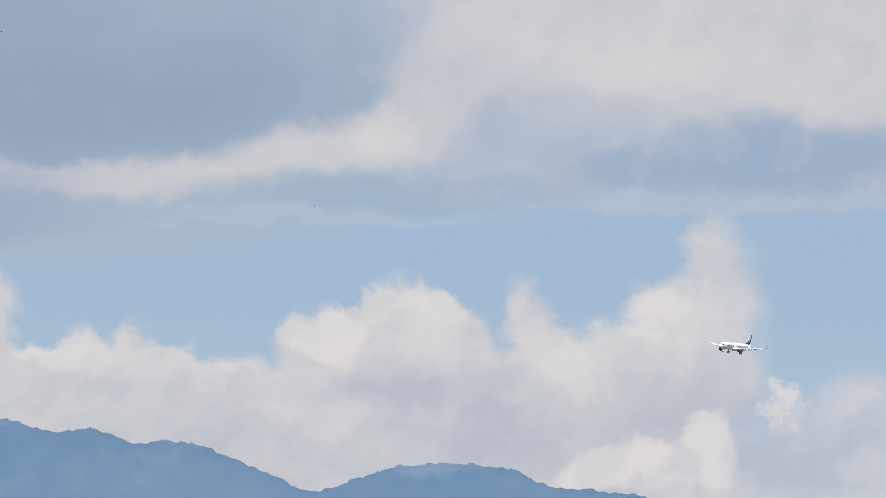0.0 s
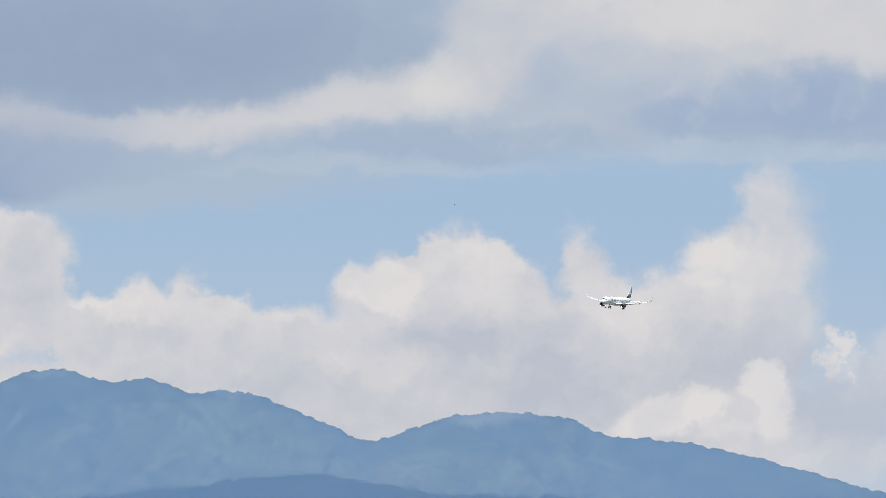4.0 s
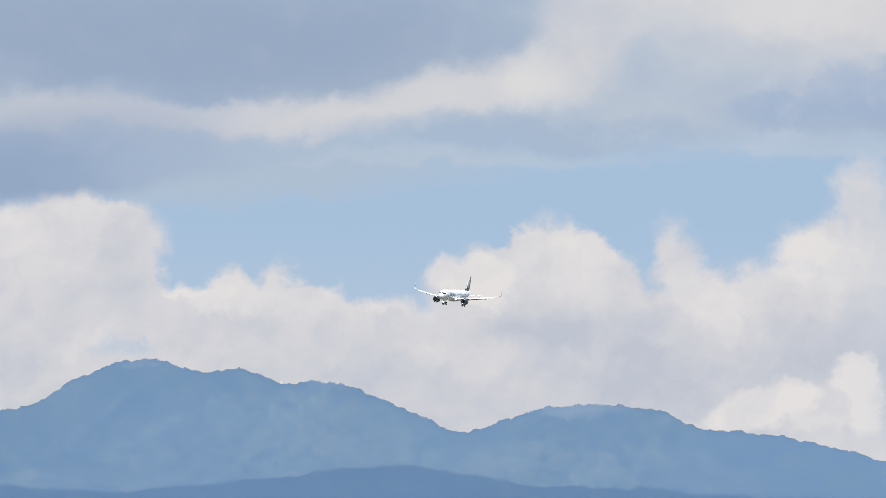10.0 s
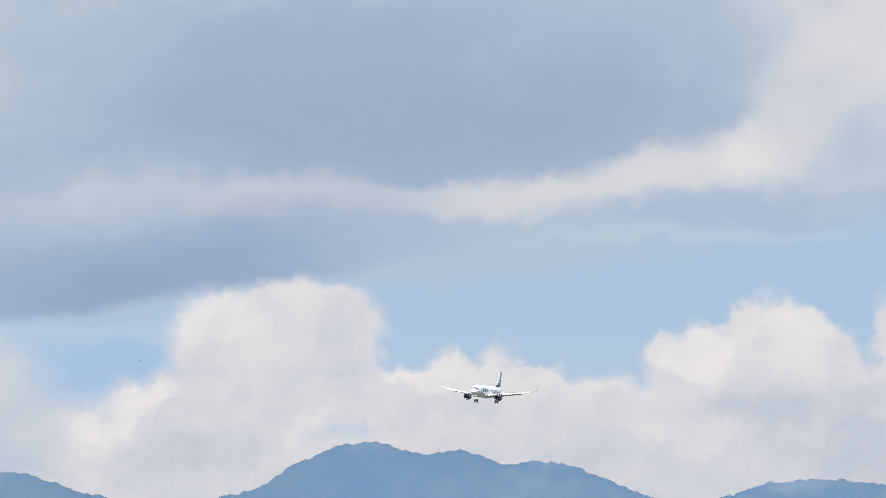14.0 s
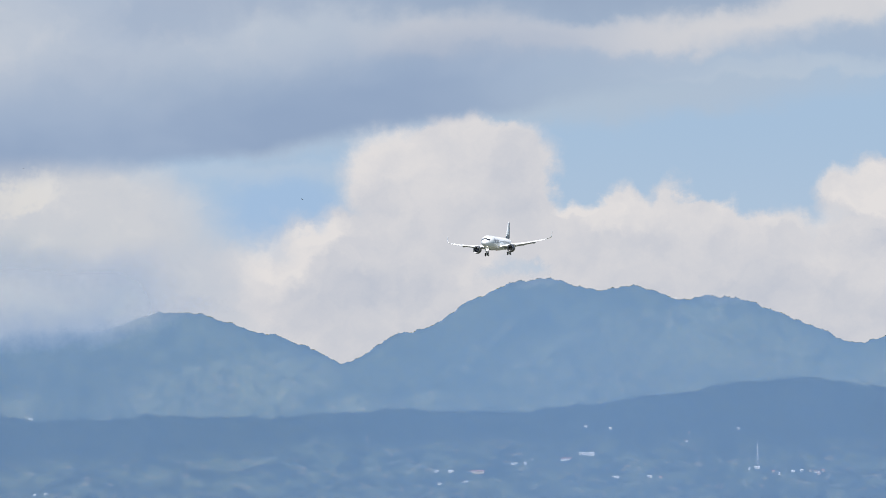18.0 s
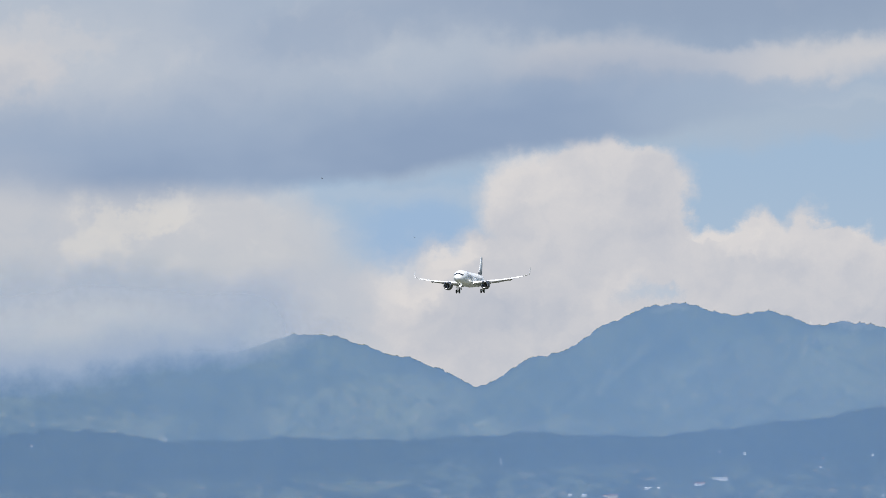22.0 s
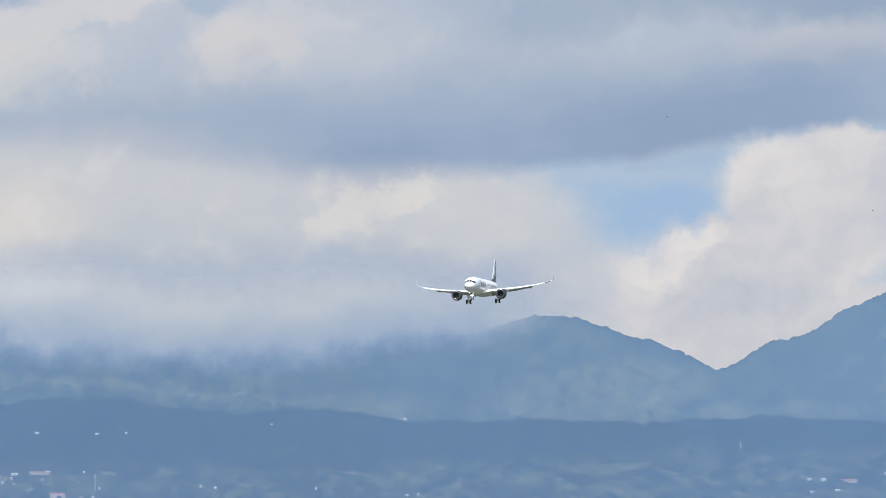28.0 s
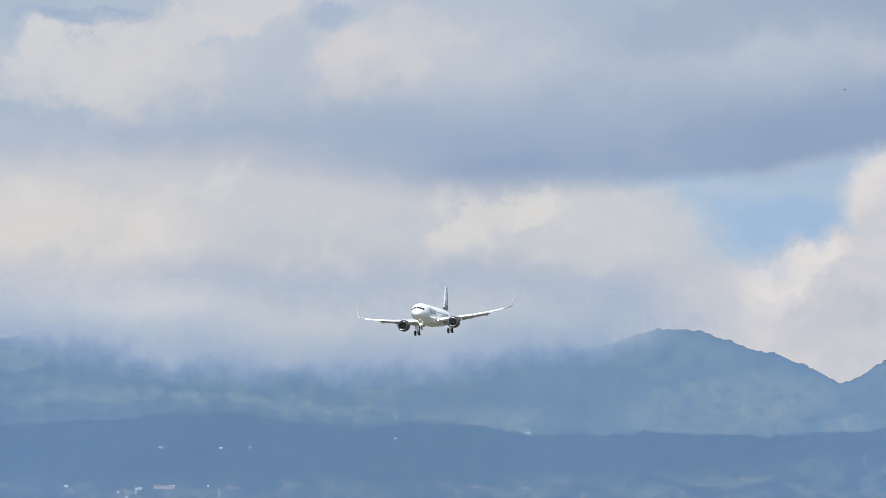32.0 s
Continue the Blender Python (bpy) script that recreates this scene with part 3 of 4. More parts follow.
def plant_woods():
    """Plants all woods and returns the skyline's crowns."""
    rng = np.random.RandomState(4)
    u = rng.uniform(-760, 1900, 6500)
    size = (rng.gamma(2.6, 0.085, len(u)) + 0.20) * np.clip((u + 800) / 160, 0.2, 1)
    crowns = woods("ridge_trees", "dark trees along the mountain skyline", u, R_MAIN + rng.normal(0, 1.0, len(u)), main_height, size, 1, LEAVES)
    u = rng.uniform(-2300, 1900, 16000)
    r = 4722 + np.where(u < -860, 50, 82) * rng.uniform(0, 1, len(u)) ** 0.8
    woods("mountain_forest", "dense forest on the mountain slopes", u, r, main_height, rng.gamma(3.0, 0.08, len(u)) + 0.18, 2, LEAVES)
    u = rng.uniform(-2300, 2100, 7000)
    r = 4641 + 49 * rng.uniform(0, 1, len(u))
    woods("foothill_trees", "scattered trees and hedges on the foothill", u, r, front_height, rng.gamma(2.5, 0.08, len(u)) + 0.16, 3, HEDGE_LEAVES)
    u = rng.uniform(-2300, 2100, 5000)
    woods("foothill_ridge_trees", "dark trees along the top of the foothill", u, R_FRONT + rng.normal(-1.0, 1.2, len(u)), front_height, rng.gamma(2.2, 0.07, len(u)) + 0.14, 5, HEDGE_LEAVES)
    return crowns


CROWNS = plant_woods()


# ---- haze and low cloud: thin tinted sheets, lit by the sun, that stand in for hazy air ----
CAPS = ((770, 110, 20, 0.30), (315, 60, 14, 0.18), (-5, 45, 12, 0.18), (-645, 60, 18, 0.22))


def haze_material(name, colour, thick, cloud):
    """Blue haze put into a sheet's colour up to the skyline; with cloud, the pale low cloud that lies on the ridge
    further along.
    """
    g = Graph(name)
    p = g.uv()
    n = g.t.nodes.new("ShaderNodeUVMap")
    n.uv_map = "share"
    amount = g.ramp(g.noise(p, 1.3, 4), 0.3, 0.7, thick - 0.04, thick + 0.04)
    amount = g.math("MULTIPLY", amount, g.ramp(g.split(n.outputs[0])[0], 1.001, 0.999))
    # far sheet thinned under the low cloud, standing in for the shade there
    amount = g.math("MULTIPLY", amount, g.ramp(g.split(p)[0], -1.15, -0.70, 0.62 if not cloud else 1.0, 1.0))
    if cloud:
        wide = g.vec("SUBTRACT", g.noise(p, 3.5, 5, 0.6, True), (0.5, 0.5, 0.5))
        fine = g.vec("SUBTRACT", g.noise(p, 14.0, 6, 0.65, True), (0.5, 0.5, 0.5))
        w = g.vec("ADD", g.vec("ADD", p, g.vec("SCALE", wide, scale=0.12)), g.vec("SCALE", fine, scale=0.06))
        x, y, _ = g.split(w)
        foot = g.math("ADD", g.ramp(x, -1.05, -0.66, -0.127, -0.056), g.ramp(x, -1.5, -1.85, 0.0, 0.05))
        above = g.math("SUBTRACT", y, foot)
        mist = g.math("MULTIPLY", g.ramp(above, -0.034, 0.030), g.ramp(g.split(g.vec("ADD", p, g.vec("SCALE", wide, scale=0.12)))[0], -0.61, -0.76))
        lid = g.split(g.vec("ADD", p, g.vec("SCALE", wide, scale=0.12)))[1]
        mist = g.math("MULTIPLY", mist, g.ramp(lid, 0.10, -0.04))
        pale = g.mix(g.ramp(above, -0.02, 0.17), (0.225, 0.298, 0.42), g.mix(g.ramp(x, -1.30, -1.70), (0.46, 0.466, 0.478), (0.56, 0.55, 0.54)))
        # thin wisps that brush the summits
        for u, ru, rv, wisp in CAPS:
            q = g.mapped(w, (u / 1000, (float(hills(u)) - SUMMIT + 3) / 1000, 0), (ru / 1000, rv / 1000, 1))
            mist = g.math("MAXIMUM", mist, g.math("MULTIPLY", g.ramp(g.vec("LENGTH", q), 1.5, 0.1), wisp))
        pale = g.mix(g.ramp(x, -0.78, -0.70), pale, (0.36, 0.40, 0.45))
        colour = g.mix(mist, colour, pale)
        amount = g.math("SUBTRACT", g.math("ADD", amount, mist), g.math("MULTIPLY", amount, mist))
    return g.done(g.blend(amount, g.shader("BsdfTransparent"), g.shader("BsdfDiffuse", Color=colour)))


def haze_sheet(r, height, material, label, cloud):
    """A sheet that stands in for haze before a slope and reaches up to its skyline, and above it where low cloud lies
    on the ridge.
    """
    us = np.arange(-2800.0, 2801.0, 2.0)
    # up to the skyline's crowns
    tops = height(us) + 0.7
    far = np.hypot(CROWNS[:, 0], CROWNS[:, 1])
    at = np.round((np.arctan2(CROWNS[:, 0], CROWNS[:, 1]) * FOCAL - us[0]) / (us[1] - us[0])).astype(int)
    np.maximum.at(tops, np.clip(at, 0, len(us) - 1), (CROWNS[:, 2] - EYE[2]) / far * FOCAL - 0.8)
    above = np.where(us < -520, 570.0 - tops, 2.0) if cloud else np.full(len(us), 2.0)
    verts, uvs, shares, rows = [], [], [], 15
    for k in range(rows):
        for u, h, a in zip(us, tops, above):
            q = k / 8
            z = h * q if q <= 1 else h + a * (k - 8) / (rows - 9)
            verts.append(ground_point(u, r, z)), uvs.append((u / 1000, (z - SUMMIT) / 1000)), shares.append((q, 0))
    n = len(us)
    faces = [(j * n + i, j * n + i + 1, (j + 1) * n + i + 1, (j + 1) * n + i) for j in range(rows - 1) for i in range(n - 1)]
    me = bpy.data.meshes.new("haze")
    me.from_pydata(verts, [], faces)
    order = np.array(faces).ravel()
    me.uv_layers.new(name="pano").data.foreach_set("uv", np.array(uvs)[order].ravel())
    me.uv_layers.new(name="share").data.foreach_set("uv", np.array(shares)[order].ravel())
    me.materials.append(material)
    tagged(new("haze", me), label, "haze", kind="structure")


haze_sheet(4545, hills, haze_material("near_haze", (0.120, 0.222, 0.412), 0.65, True), "tinted sheet for the blue haze and pale low cloud before the mountains", True)
haze_sheet(4702, hills, haze_material("far_haze", (0.266, 0.373, 0.408), 0.34, False), "tinted sheet for the thin pale haze before the mountains", False)


# ---- village and masts on the foothill ----
def plaster(name, colour):
    g = Graph(name)
    n = g.noise(g.coord("Object"), 1.6, 5, 0.65)
    c = g.mix(g.ramp(n, 0.35, 0.75, 0.0, 0.5), colour, tuple(k * 0.6 for k in colour))
    return g.done(g.shader("BsdfPrincipled", Base_Color=c, Roughness=0.7))


WHITEWASH, ZINC = plaster("whitewashed_wall", (0.80, 0.81, 0.82)), plaster("pale_sheet_roof", (0.70, 0.73, 0.76))
CREAM, RUST = plaster("cream_plaster", (0.62, 0.52, 0.38)), plaster("rusty_sheet_roof", (0.30, 0.17, 0.11))
CLAY, PINK = plaster("clay_tile_roof", (0.45, 0.20, 0.12)), plaster("pink_plaster", (0.82, 0.68, 0.58))
DARK_FACE, MASTPAINT = plaster("dark_opening", (0.05, 0.05, 0.05)), plaster("white_mast_paint", (0.85, 0.85, 0.85))


def stand(u, v):
    """The point of the land that is seen u to the right of the summit and v below it."""
    want = SUMMIT - v
    for height, lo, hi in ((front_height, 4640.0, R_FRONT), (main_height, 4714.0, R_MAIN)):
        rs = np.linspace(lo, hi, 240)
        hs = height(np.full_like(rs, u), rs)
        k = int(np.argmax(hs >= want))
        if hs[k] >= want:
            return ground_point(u, rs[k], hs[k])
    return ground_point(u, R_MAIN, main_height(np.array(float(u)), np.array(R_MAIN)))


def block(name, pts, faces, material, parent, label=""):
    me = bpy.data.meshes.new(name)
    me.from_pydata(pts, [], faces)
    me.materials.append(material)
    ob = new(name, me)
    ob.parent = parent
    if label:
        ob["label"] = label
    return ob


def house(u, v, wide, tall, wall=None, roof=None, turn=None, label=""):
    """A gabled house; its size in steps of 0.34 m."""
    if turn is None:
        turn = (u * 37) % 60 - 30
    kind = int(abs(u) * 7 + v) % 11
    if not (wall or roof or label) and kind == 1:
        wall, roof, label = CREAM, CLAY, "small cream house with a clay tile roof among trees"
    elif not (wall or roof or label) and kind == 3:
        roof, label = RUST, "small white house with a rusty sheet roof among trees"
    label = label or ("small white house with a pale sheet roof among trees" if wall is None else "small pink house with a pale sheet roof")
    w, h, d = wide * 0.27 / 2, tall * 0.12, max(0.4, wide * 0.025)
    base = stand(u, v + 3)
    ob = new("house")
    ob.matrix_basis = pose(base[0], base[1], base[2] - 0.3, 0, 0, turn - math.degrees(u / FOCAL))
    tagged(ob, label, "house", "village houses")
    e, rise, o = h * 0.85 + 0.25, min(0.45, h * 0.3 + 0.16), 0.04
    block("wall", [(-w, -d, -1.2 * d), (w, -d, -1.2 * d), (w, d, -1.2 * d), (-w, d, -1.2 * d), (-w, -d, e), (w, -d, e), (w, d, e), (-w, d, e), (-w, 0, e + rise), (w, 0, e + rise)],
          [(0, 1, 5, 4), (2, 3, 7, 6), (1, 2, 6, 9, 5), (3, 0, 4, 8, 7)], wall or WHITEWASH, ob)
    x = w + o
    slab = []
    for lift in (0.02, 0.14):
        slab += [(-x, -d - o, e - 0.06 + lift), (x, -d - o, e - 0.06 + lift), (x, 0, e + rise + lift), (-x, 0, e + rise + lift), (x, d + o, e - 0.06 + lift), (-x, d + o, e - 0.06 + lift)]
    block("roof", slab, [(6, 7, 8, 9), (9, 8, 10, 11), (3, 2, 1, 0), (5, 4, 2, 3), (0, 1, 7, 6), (4, 5, 11, 10), (1, 2, 8, 7), (2, 4, 10, 8), (0, 6, 9, 3), (3, 9, 11, 5)], roof or ZINC, ob)
    n = max(1, int(wide / 9))
    for k in range(n):
        cx = -w + (k + 0.5) * 2 * w / n
        block("door" if k == 0 else "window", [(cx - 0.11, -d - 0.02, 0.35 if k == 0 else e * 0.5), (cx + 0.11, -d - 0.02, 0.35 if k == 0 else e * 0.5), (cx + 0.11, -d - 0.02, e * 0.75), (cx - 0.11, -d - 0.02, e * 0.75)], [(0, 1, 2, 3)], DARK_FACE, ob)
    return ob


def village():
    house(-190, 337, 9, 5), house(-165, 337, 12, 5, turn=12), house(-120, 338, 38, 5, turn=-14), house(-140, 356, 12, 4)
    house(-185, 359, 10, 4), house(-52, 325, 16, 4, turn=20), house(-34, 325, 10, 3), house(40, 318, 26, 6, None, CLAY, 8, "long white house with a clay tile roof")
    house(76, 309, 34, 4, turn=4), house(75, 261, 7, 3), house(119, 264, 7, 3), house(127, 351, 16, 4)
    house(187, 351, 11, 6, label="bright white house at the edge of a field"), house(206, 352, 8, 4), house(253, 289, 8, 3), house(345, 269, 6, 3), house(258, 274, 4, 3)
    house(363, 340, 6, 4), house(377, 338, 12, 6), house(405, 345, 6, 3), house(416, 349, 5, 4), house(440, 345, 9, 4), house(455, 344, 8, 4)
    house(471, 345, 6, 5), house(482, 347, 14, 5), house(493, 345, 9, 4), house(486, 350, 8, 4)
    house(-1723, 332, 9, 6), house(-1631, 341, 6, 4), house(-1619, 339, 7, 4), house(-1595, 335, 15, 4), house(-1551, 331, 44, 3, turn=3)
    house(-1536, 331, 12, 5), house(-1546, 344, 8, 5), house(-1600, 343, 5, 5, PINK), house(-1595, 353, 5, 4), house(-1616, 350, 6, 3)
    house(-1476, 374, 7, 3), house(-1456, 376, 6, 6), house(-1416, 378, 5, 3), house(-1472, 330, 4, 3), house(-1445, 359, 4, 3)
    house(-1266, 355, 5, 4), house(-1240, 357, 6, 4), house(-1062, 358, 5, 4), house(-901, 368, 7, 3), house(-881, 367, 7, 3)
    house(-1141, 244, 6, 3), house(-906, 234, 11, 3), house(-1556, 262, 10, 1), house(-1450, 262, 9, 1), house(-1398, 261, 7, 1)
    # the pink hall with an arched front
    hall = house(-1519, 374, 34, 20, PINK, CLAY, 6, "pink plastered hall with a clay roof and an arch")
    # no hole in the wall: a flat dark face carries the arch's shade
    arch = [(math.cos(a) * 1.7 + 0.9, -0.88, -0.5 + math.sin(a) * 1.5) for a in np.linspace(0, math.pi, 13)]
    block("arch", arch, [tuple(range(13))], DARK_FACE, hall, "flat dark face for the shaded inside of an arch")


def strut(a, b, radius):
    """A thin square bar between two points."""
    a, b = Vector(a), Vector(b)
    q = (b - a).to_track_quat("Z", "Y")
    ring = [q @ Vector((x * radius, y * radius, 0)) for x, y in ((1, 1), (-1, 1), (-1, -1), (1, -1))]
    return [tuple(a + p) for p in ring] + [tuple(b + p) for p in ring], [(0, 1, 5, 4), (1, 2, 6, 5), (2, 3, 7, 6), (3, 0, 4, 7), (3, 2, 1, 0), (4, 5, 6, 7)]


def mast(u, v, tall, label):
    base = stand(u, v)
    ob = new("radio_mast")
    ob.matrix_basis = pose(*base)
    tagged(ob, label, "mast", "radio masts")
    h, w = tall * 0.34, 0.55
    feet = [(w * math.cos(a), w * math.sin(a)) for a in (0.5, 2.594, 4.689)]
    for x, y in feet:
        block("leg", *strut((x, y, -0.6), (x * 0.35, y * 0.35, h), 0.055), MASTPAINT, ob)
    n = max(3, int(h / 1.6))
    for k in range(n):
        z0, z1 = h * k / n, h * (k + 1) / n
        s0, s1 = 1 - 0.65 * k / n, 1 - 0.65 * (k + 1) / n
        for i in range(3):
            (xa, ya), (xb, yb) = feet[i], feet[(i + 1) % 3]
            block("brace", *strut((xa * s0, ya * s0, z0), (xb * s1, yb * s1, z1), 0.03), MASTPAINT, ob)
    block("aerial", *strut((0, 0, h), (0, 0, h + 1.2), 0.05), MASTPAINT, ob)


village()
mast(378, 336, 37, "tall white lattice radio mast above the village")
mast(-1453, 370, 34, "thin white lattice radio mast beside houses")
mast(238, 40, 6, "small aerial mast on the mountain skyline")
mast(-312, 285, 11, "short white mast on the wooded foothill")


# ---- the airliner: x ahead, y to its left, z up; the origin lies in the fuselage over the wing ----
def paint_material(name, colour, rough=0.32, metal=0.0, dirt=0.06):
    g = Graph(name)
    p = g.coord("Object")
    n, m = g.noise(p, 0.35, 4, 0.6), g.noise(p, 6.0, 4, 0.6)
    c = g.mix(g.ramp(n, 0.35, 0.75, 0.0, dirt * 3), colour, tuple(k * 0.72 for k in colour))
    c = g.mix(g.ramp(m, 0.45, 0.7, 0.0, dirt), c, tuple(k * 0.5 for k in colour))
    return g.done(g.shader("BsdfPrincipled", Base_Color=c, Roughness=rough, Metallic=metal))


def glow_material(name, colour, strength):
    g = Graph(name)
    return g.done(g.shader("Emission", Color=colour, Strength=strength))


def fin_material():
    """White fin with a black foot, a black upper edge and pale grey flecks between."""
    g = Graph("fin_livery")
    p = g.coord("Object")
    x, y, z = g.split(p)
    cells = g.t.nodes.new("ShaderNodeTexVoronoi")
    cells.distance = "CHEBYCHEV"
    cells.inputs["Scale"].default_value = 1.5
    g.put(cells.inputs["Vector"], p)
    edge = g.math("ADD", z, g.math("MULTIPLY", g.math("SUBTRACT", g.split(cells.outputs["Color"])[0], 0.5), 1.6))
    low = g.math("LESS_THAN", edge, 3.5)
    top = g.math("GREATER_THAN", edge, 7.5)
    c = g.mix(g.math("GREATER_THAN", g.split(cells.outputs["Color"])[1], 0.92), (0.78, 0.79, 0.80), (0.25, 0.26, 0.29))
    c = g.mix(g.math("MAXIMUM", low, top), c, (0.018, 0.019, 0.024))
    return g.done(g.shader("BsdfPrincipled", Base_Color=c, Roughness=0.35))


WHITE = paint_material("white_aircraft_paint", (0.84, 0.85, 0.86))
WING = paint_material("grey_wing_paint", (0.74, 0.755, 0.77), 0.38, 0.0, 0.08)
# flaps and fairings: the wing's grey darkened, underside shade put into the paint
FLAP = paint_material("shaded_flap_paint", (0.42, 0.43, 0.45), 0.42, 0.0, 0.14)
BELLY = paint_material("belly_paint", (0.66, 0.68, 0.70), 0.36, 0.0, 0.12)
NACELLE = paint_material("dark_nacelle_paint", (0.035, 0.037, 0.045), 0.35)
METAL = paint_material("bare_metal_lip", (0.72, 0.73, 0.74), 0.28, 1.0)
LIP = paint_material("inlet_lip_metal", (0.34, 0.35, 0.37), 0.35, 1.0)
STEEL = paint_material("dull_steel", (0.32, 0.33, 0.34), 0.45, 0.8)
RUBBER = paint_material("tyre_rubber", (0.022, 0.022, 0.022), 0.85)
GLASS = paint_material("dark_cockpit_glass", (0.012, 0.014, 0.018), 0.08)
TITLE = paint_material("grey_lettering_paint", (0.22, 0.23, 0.26), 0.4)
FIN = fin_material()
RUDDER = paint_material("near_black_rudder_paint", (0.022, 0.024, 0.032), 0.35)
LAMP = glow_material("landing_light", (1.0, 0.97, 0.9), 14.0)
REDLAMP = paint_material("red_beacon_glass", (0.4, 0.03, 0.02), 0.2)
NOSE_S = 20.77


def part(name, bm, material, parent, label=""):
    me = bpy.data.meshes.new(name)
    bmesh.ops.recalc_face_normals(bm, faces=bm.faces)
    bm.to_mesh(me)
    bm.free()
    me.materials.append(material)
    ob = new(name, me)
    ob.parent = parent
    if label:
        ob["label"] = label
    return ob


def smooth(ob, angle=40):
    ob.data.shade_smooth()
    bm = bmesh.new()
    bm.from_mesh(ob.data)
    for e in bm.edges:
        if len(e.link_faces) == 2 and e.calc_face_angle(0) > radians(angle):
            e.smooth = False
    bm.to_mesh(ob.data)
    bm.free()
    return ob


def loft(sections, close=True, cap=True):
    """A skin through rings of equal length."""
    bm = bmesh.new()
    rings = [[bm.verts.new(p) for p in s] for s in sections]
    n = len(rings[0])
    for a, b in zip(rings, rings[1:]):
        for k in range(n if close else n - 1):
            q = [a[k], a[(k + 1) % n], b[(k + 1) % n], b[k]]
            bm.faces.new(q)
    if cap:
        bm.faces.new(rings[0][::-1]), bm.faces.new(rings[-1])
    return bm


def lathe(profile, axis_point, n=32, cap=False):
    """A body of rotation about a line along x: profile rows are (x ahead, radius)."""
    cx, cy, cz = axis_point
    return loft([[(cx + x, cy + r * math.cos(k * 2 * math.pi / n), cz + r * math.sin(k * 2 * math.pi / n)) for k in range(n)] for x, r in profile], True, cap)


def box(size, at, bevel=0.0, turn=None):
    bm = bmesh.new()
    bmesh.ops.create_cube(bm, size=1)
    bmesh.ops.scale(bm, vec=size, verts=bm.verts)
    if bevel:
        bmesh.ops.bevel(bm, geom=bm.edges[:], offset=bevel, segments=2, affect="EDGES", profile=0.5)
    if turn is not None:
        bmesh.ops.transform(bm, matrix=turn, verts=bm.verts)
    bmesh.ops.translate(bm, vec=at, verts=bm.verts)
    return bm


def rod(a, b, radius, n=12):
    a, b = Vector(a), Vector(b)
    bm = bmesh.new()
    bmesh.ops.create_cone(bm, cap_ends=True, segments=n, radius1=radius, radius2=radius, depth=(b - a).length)
    m = Matrix.Translation((a + b) / 2) @ (b - a).to_track_quat("Z", "Y").to_matrix().to_4x4()
    bmesh.ops.transform(bm, matrix=m, verts=bm.verts)
    return bm


def hull(s):
    """Radius and height of the fuselage's centre, s metres behind the nose."""
    at = (0, 0.15, 0.5, 1.0, 1.8, 2.8, 4.0, 5.5, 7.0, 30.0, 32.5, 35.0, 38.0, 41.0, 43.5, 44.5)
    rad = (0.03, 0.32, 0.66, 0.98, 1.32, 1.62, 1.84, 1.95, 1.98, 1.98, 1.92, 1.72, 1.32, 0.86, 0.46, 0.2)
    mid = (-0.58, -0.57, -0.52, -0.45, -0.34, -0.20, -0.08, -0.01, 0, 0, 0.05, 0.22, 0.52, 0.84, 1.08, 1.16)
    return float(np.interp(s, at, rad)), float(np.interp(s, at, mid))


def hull_point(s, angle, out=0.0):
    """A point on the skin; the angle runs from the top to the left side."""
    r, z = hull(s)
    r += out
    return Vector((NOSE_S - s, r * math.sin(angle), z + r * 1.04 * math.cos(angle)))


def patch(s0, s1, a0, a1, out=0.012, lean=0.0, ns=4, na=4):
    """A thin plate that follows the skin between two stations and two angles in degrees."""
    def at(i, j, o):
        a = radians(a0 + (a1 - a0) * j / na)
        return hull_point(s0 + (s1 - s0) * i / ns + lean * j / na, a, o)
    bm = bmesh.new()
    top = [[bm.verts.new(at(i, j, out)) for j in range(na + 1)] for i in range(ns + 1)]
    low = [[bm.verts.new(at(i, j, out - 0.03)) for j in range(na + 1)] for i in range(ns + 1)]
    for i in range(ns):
        for j in range(na):
            bm.faces.new((top[i][j], top[i + 1][j], top[i + 1][j + 1], top[i][j + 1]))
            bm.faces.new((low[i][j + 1], low[i + 1][j + 1], low[i + 1][j], low[i][j]))
    for i in range(ns):
        bm.faces.new((top[i][0], low[i][0], low[i + 1][0], top[i + 1][0]))
        bm.faces.new((top[i][na], top[i + 1][na], low[i + 1][na], low[i][na]))
    for j in range(na):
        bm.faces.new((top[0][j], top[0][j + 1], low[0][j + 1], low[0][j]))
        bm.faces.new((top[ns][j], low[ns][j], low[ns][j + 1], top[ns][j + 1]))
    return bm


def foil(s, y, z, chord, thick, camber=0.02, droop=0.0, upright=False, n=9):
    """A wing section: s and z of its leading edge, run back along the chord."""
    top, low = [], []
    for k in range(n):
        c = (1 - math.cos(math.pi * k / (n - 1))) / 2
        t = thick * 5 * chord * (0.2969 * math.sqrt(c) - 0.126 * c - 0.3516 * c * c + 0.2843 * c ** 3 - 0.1036 * c ** 4)
        m = camber * chord * 4 * c * (1 - c) - droop * chord * c
        top.append((c * chord, m + t)), low.append((c * chord, m - t))
    ring = top + low[-2:0:-1]
    if upright:
        return [(NOSE_S - s - a, y + b, z) for a, b in ring]
    return [(NOSE_S - s - a, y, z + b) for a, b in ring]


WING_Y = (1.6, 4.0, 6.4, 9.5, 13.0, 16.2, 17.0)
WING_S = (15.6, 17.05, 18.4, 20.25, 22.3, 24.25, 24.75)
WING_C = (7.4, 5.8, 4.2, 3.25, 2.45, 1.75, 1.55)
WING_Z = (-1.30, -1.05, -0.78, -0.42, 0.10, 0.75, 0.95)


